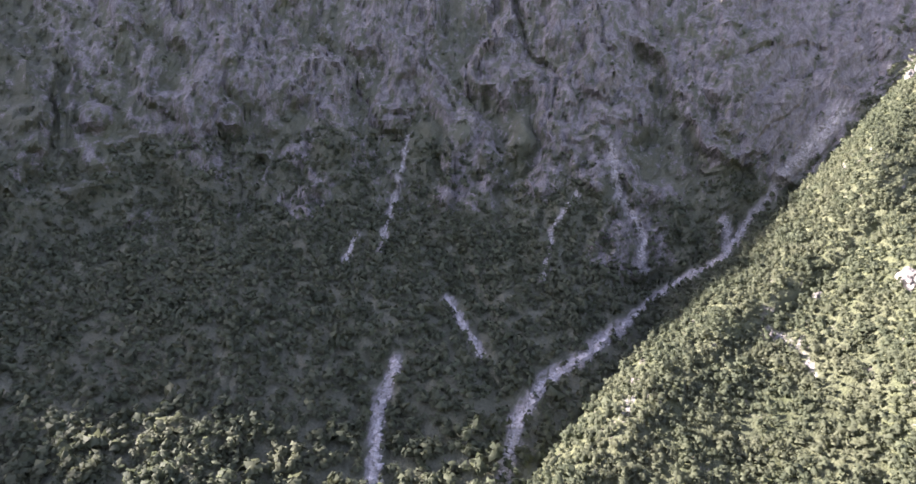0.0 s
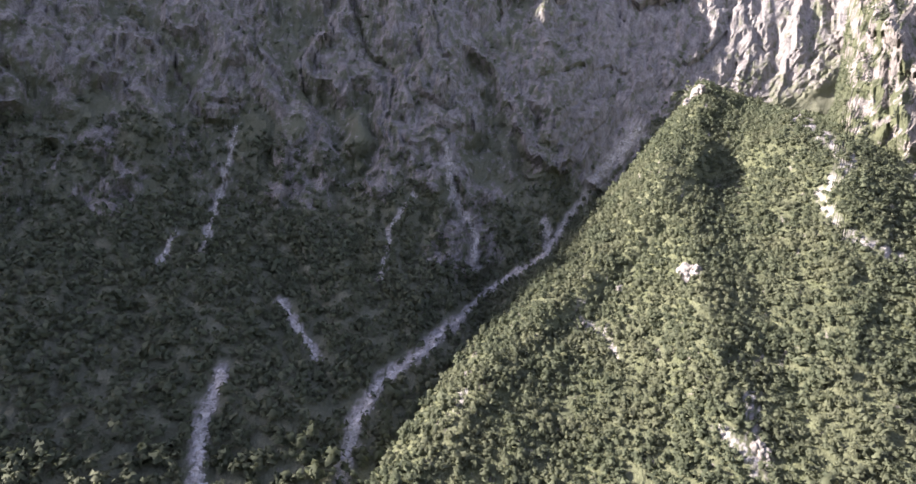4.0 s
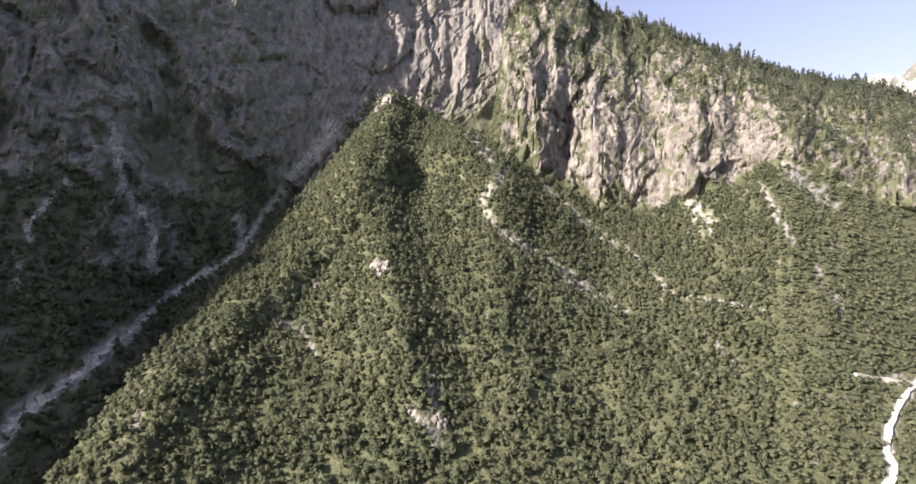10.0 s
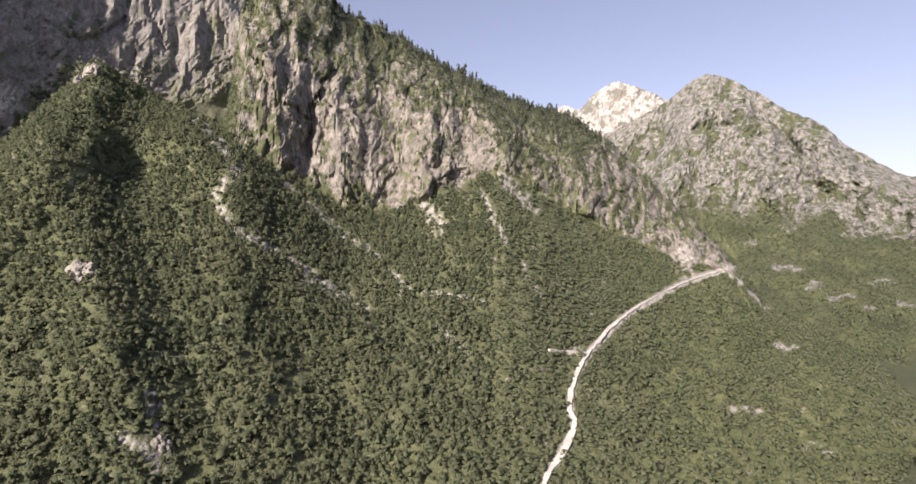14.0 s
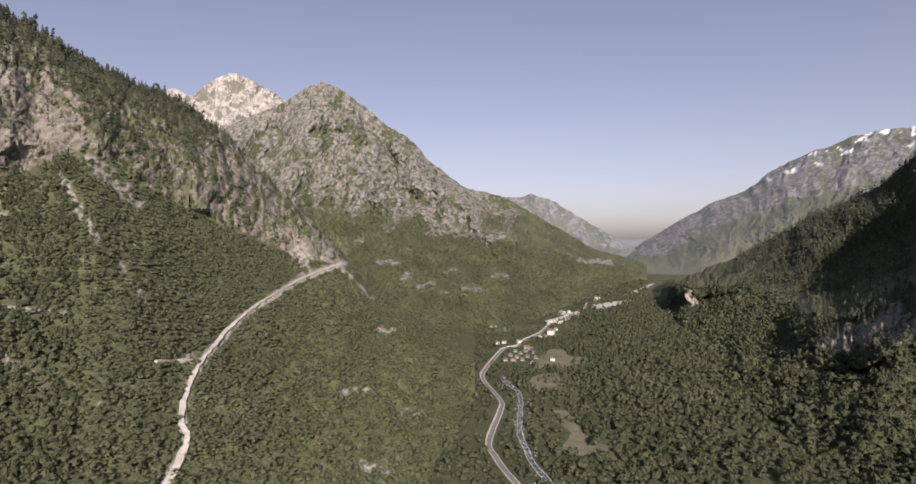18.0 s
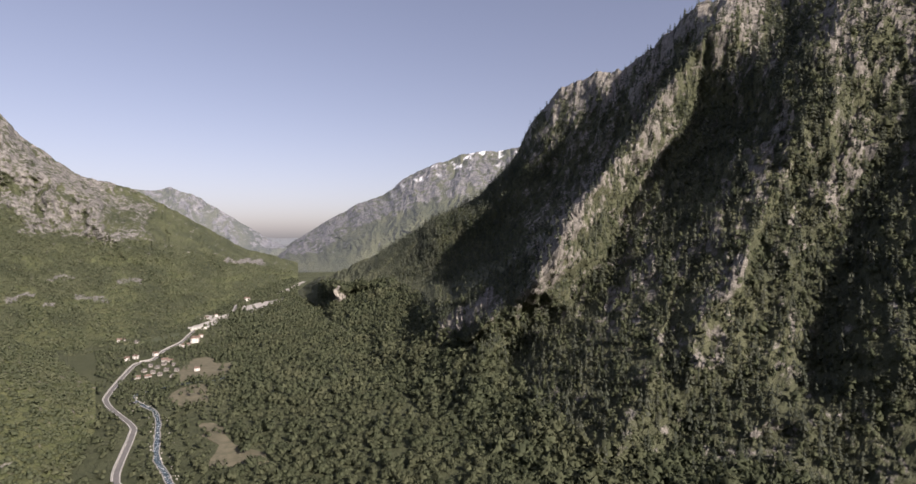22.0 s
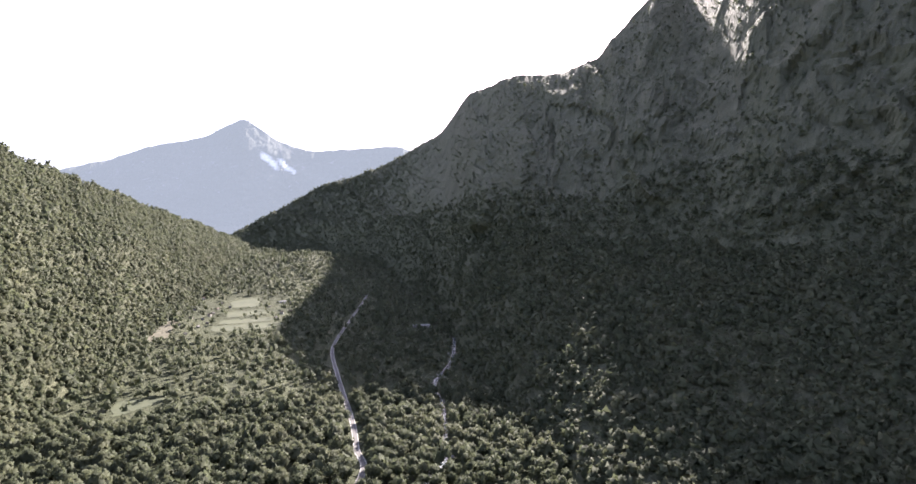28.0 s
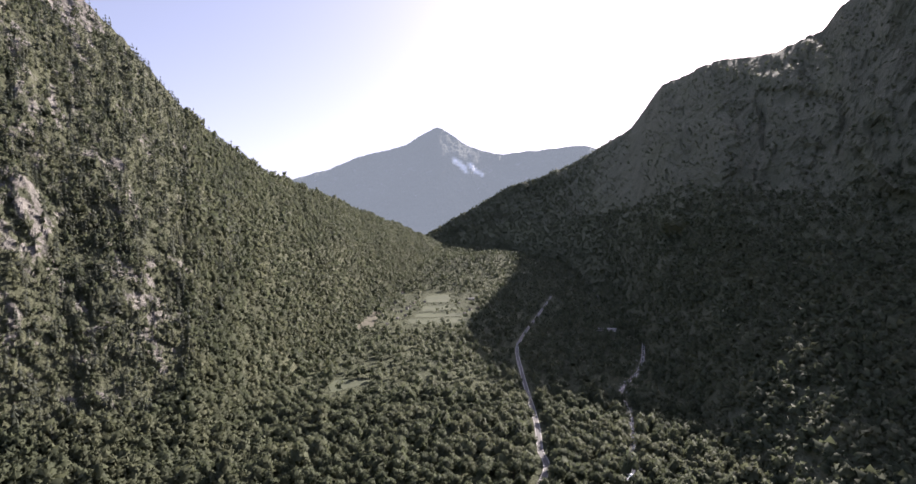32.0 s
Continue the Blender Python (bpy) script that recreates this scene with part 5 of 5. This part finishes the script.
CRAG_PALE = plain("pale_boulders", (0.36, 0.34, 0.31), (0.6, 0.58, 0.54), 0.4, 0.95)
spots = []
for line, width in SCREE_W:
    for _ in range(int(150 * width * len(line))):
        k = RS.randint(0, len(line) - 1)
        t = RS.rand()
        a, e = (line[k][d] * (1 - t) + line[k + 1][d] * t for d in (0, 1))
        spots.append(np.array(SHADED.spot(a + RS.normal(0, 0.22 * width), e + RS.normal(0, 0.1))))
boulders("scree_boulders", spots, 0.5, 2.0, "pale limestone boulders filling a gully")
spots = [np.array(river_line[RS.randint(0, len(river_line))]) + np.array((RS.normal(0, 6), RS.normal(0, 6), 0.3)) for _ in range(900)]
boulders("river_boulders", spots, 0.3, 1.0, "pale boulders in and beside a mountain river")

# ---- trees of the valley floor ----
def segment_gap(P, line):
    a = np.array([p[:2] for p in line[::4]] + [line[-1][:2]])
    best = np.full(len(P), 1e9)
    for p, q in zip(a, a[1:]):
        d = q - p
        t = np.clip(((P[:, :2] - p) @ d) / (d @ d + 1e-9), 0, 1)
        best = np.minimum(best, np.hypot(*(P[:, :2] - p - t[:, None] * d).T))
    return best


def inside(P, rim):
    x, y, hit = P[:, 0], P[:, 1], np.zeros(len(P), bool)
    for p, q in zip(rim, rim[1:] + rim[:1]):
        cut = ((p.y > y) != (q.y > y)) & (x < (q.x - p.x) * (y - p.y) / (q.y - p.y + 1e-9) + p.x)
        hit ^= cut
    return hit


def floor_trees(count, a0, a1, r0, r1, thin=0.0):
    az = RS.uniform(a0, a1, count)
    r = np.sqrt(RS.uniform(r0 ** 2, r1 ** 2, count))
    P = np.stack([r * np.sin(np.radians(az)), r * np.cos(np.radians(az)), 0 * r], 1)
    P[:, 2] = floor_z(P[:, 0], P[:, 1])
    ok = (segment_gap(P, road_line) > 6.5) & (segment_gap(P, river_line) > 4.5)
    for rim in FIELDS:
        ok &= ~inside(P, rim) | ((abs(az) < 20) & (RS.rand(len(P)) < 0.1))
    for rim in CLEARED:
        ok &= ~inside(P, rim) | (RS.rand(len(P)) < 0.3)
    for h in HOUSES:
        d = np.hypot(P[:, 0] - h.x, P[:, 1] - h.y)
        ok &= (d > 8) & ~((d < 30) & (RS.rand(len(P)) < 0.35))
    foot = np.full(len(P), 1e9)
    for form in (SUNNY, SHADED, RIBBED, PEAK):
        t = form.t
        for turn in (-360, 0, 360):
            g = az + turn
            here = (g >= t[0][0]) & (g <= t[0][-1])
            foot = np.where(here, np.minimum(foot, np.interp(g, t[0], t[1])), foot)
    ok &= r < foot + 30
    if thin:
        ok &= fbm(P[:, 0] / 120, P[:, 1] / 120, 3, 77) > thin
    return P[ok]


# single trees nearest the camera: trunk, limbs and crown
def tree_kind(seed, label, conifer=False):
    rs = np.random.RandomState(seed)
    ob = tagged(new("tree", None), label, "tree", "trees of the valley floor")
    bm = bmesh.new()

    def limb(p0, p1, r0, r1, n=6):
        d = (p1 - p0).normalized()
        a = d.orthogonal().normalized()
        b = d.cross(a)
        rings = [[bm.verts.new(c + (a * math.cos(k * 6.2832 / n) + b * math.sin(k * 6.2832 / n)) * rad) for k in range(n)] for c, rad in ((p0, r0), (p1, r1))]
        for k in range(n):
            bm.faces.new((rings[0][k], rings[0][(k + 1) % n], rings[1][(k + 1) % n], rings[1][k]))
    top = Vector((rs.uniform(-0.4, 0.4), rs.uniform(-0.4, 0.4), 8.5))
    limb(Vector((0, 0, -0.6)), top * 0.45, 0.34, 0.26)
    limb(top * 0.45, top, 0.26, 0.08)
    heads = []
    for k in range(7):
        t = k * 2.4 + rs.uniform(-0.4, 0.4)
        p0 = top * rs.uniform(0.35, 0.75)
        p1 = p0 + Vector((math.cos(t) * rs.uniform(1.6, 3.2), math.sin(t) * rs.uniform(1.6, 3.2), rs.uniform(1.0, 2.6)))
        limb(p0, p1, 0.12, 0.04, 5)
        heads.append((p1, rs.uniform(1.5, 2.3)))
    heads += [(top * 0.95, 2.4), (top * 0.72, 2.9)]
    part("trunk", bm, BARK, ob)
    tris = []
    for c, rad in heads:
        d = unit(rs.normal(0, 1, (46, 3)))
        c3 = np.array(c)
        tris.append(clump_triangles(c3 + d * rad * np.array((1, 1, 0.85)) * rs.uniform(0.7, 1.1, (46, 1)), d, 0.62, rs))
        tris.append((OCTA * rad * 0.75 * rs.uniform(0.85, 1.1, OCTA.shape) + c3)[OCTA_F])
    v = np.concatenate(tris).reshape(-1, 3)
    d = unit(v - np.array((0, 0, 6.5)))
    crown = new("crown", mesh_of("crown", v, np.arange(len(v)).reshape(-1, 3), LEAF, True, None, unit(d + 0.5 * unit(rs.normal(0, 1, (len(v) // 3, 3))).repeat(3, 0) + np.array((0, 0, 0.3)))))
    crown.parent = ob
    return ob


models = [tree_kind(40 + k, lab) for k, lab in enumerate(("round-crowned green beech of the valley wood", "broad green walnut with spreading limbs", "tall green ash with an uneven crown", "olive-green hornbeam of the valley wood"))]
near = floor_trees(5200, 96, 162, 300, 640)
order = np.argsort(np.hypot(near[:, 0], near[:, 1]))
chosen, rest = [], []
for i in order:
    p = near[i]
    if all((p[0] - near[j][0]) ** 2 + (p[1] - near[j][1]) ** 2 > 88 for j in chosen[-140:]) and len(chosen) < 300:
        chosen.append(i)
    else:
        rest.append(i)
far_edge = np.hypot(*near[chosen[-1]][:2])
for n_, i in enumerate(chosen):
    p = near[i]
    s = float(RS.uniform(1.0, 1.5))
    m = Matrix.Translation(p) @ Matrix.Rotation(RS.uniform(0, 6.28), 4, "Z")
    ob = models[n_] if n_ < 4 else copy_thing(models[RS.randint(0, 4)], m)
    ob.matrix_world = m @ Matrix.Diagonal((s, s, s * float(RS.uniform(0.9, 1.2)), 1))
beyond = near[np.hypot(near[:, 0], near[:, 1]) > far_edge]


def floor_wood(name, P, tall, wide, label, detail=640):
    h = sizes(len(P), tall)
    forest(name, P, h, wide * (h / tall) ** 0.8, "broad", LEAF, label, detail, 1100)


floor_wood("valley_wood", np.concatenate([beyond, floor_trees(34000, 96, 166, 600, 3100)]), 11, 10, "broad-crowned deciduous wood on the valley floor")
floor_wood("river_wood", np.concatenate([floor_trees(14000, -14, 5, 250, 2500, -0.45), floor_trees(700, -6, 6, 640, 1050)]), 6, 5, "small green trees along the river and road")
floor_wood("fan_wood", floor_trees(30000, 3.6, 32, 300, 2500, -0.85), 7.5, 7, "mixed wood on the gentle fan below the ribs")
floor_wood("underwood", np.concatenate([floor_trees(1800, 96, 162, 330, 660), floor_trees(1500, -14, 60, 220, 500)]), 4.5, 5.5, "green shrubs under the valley trees", 0)
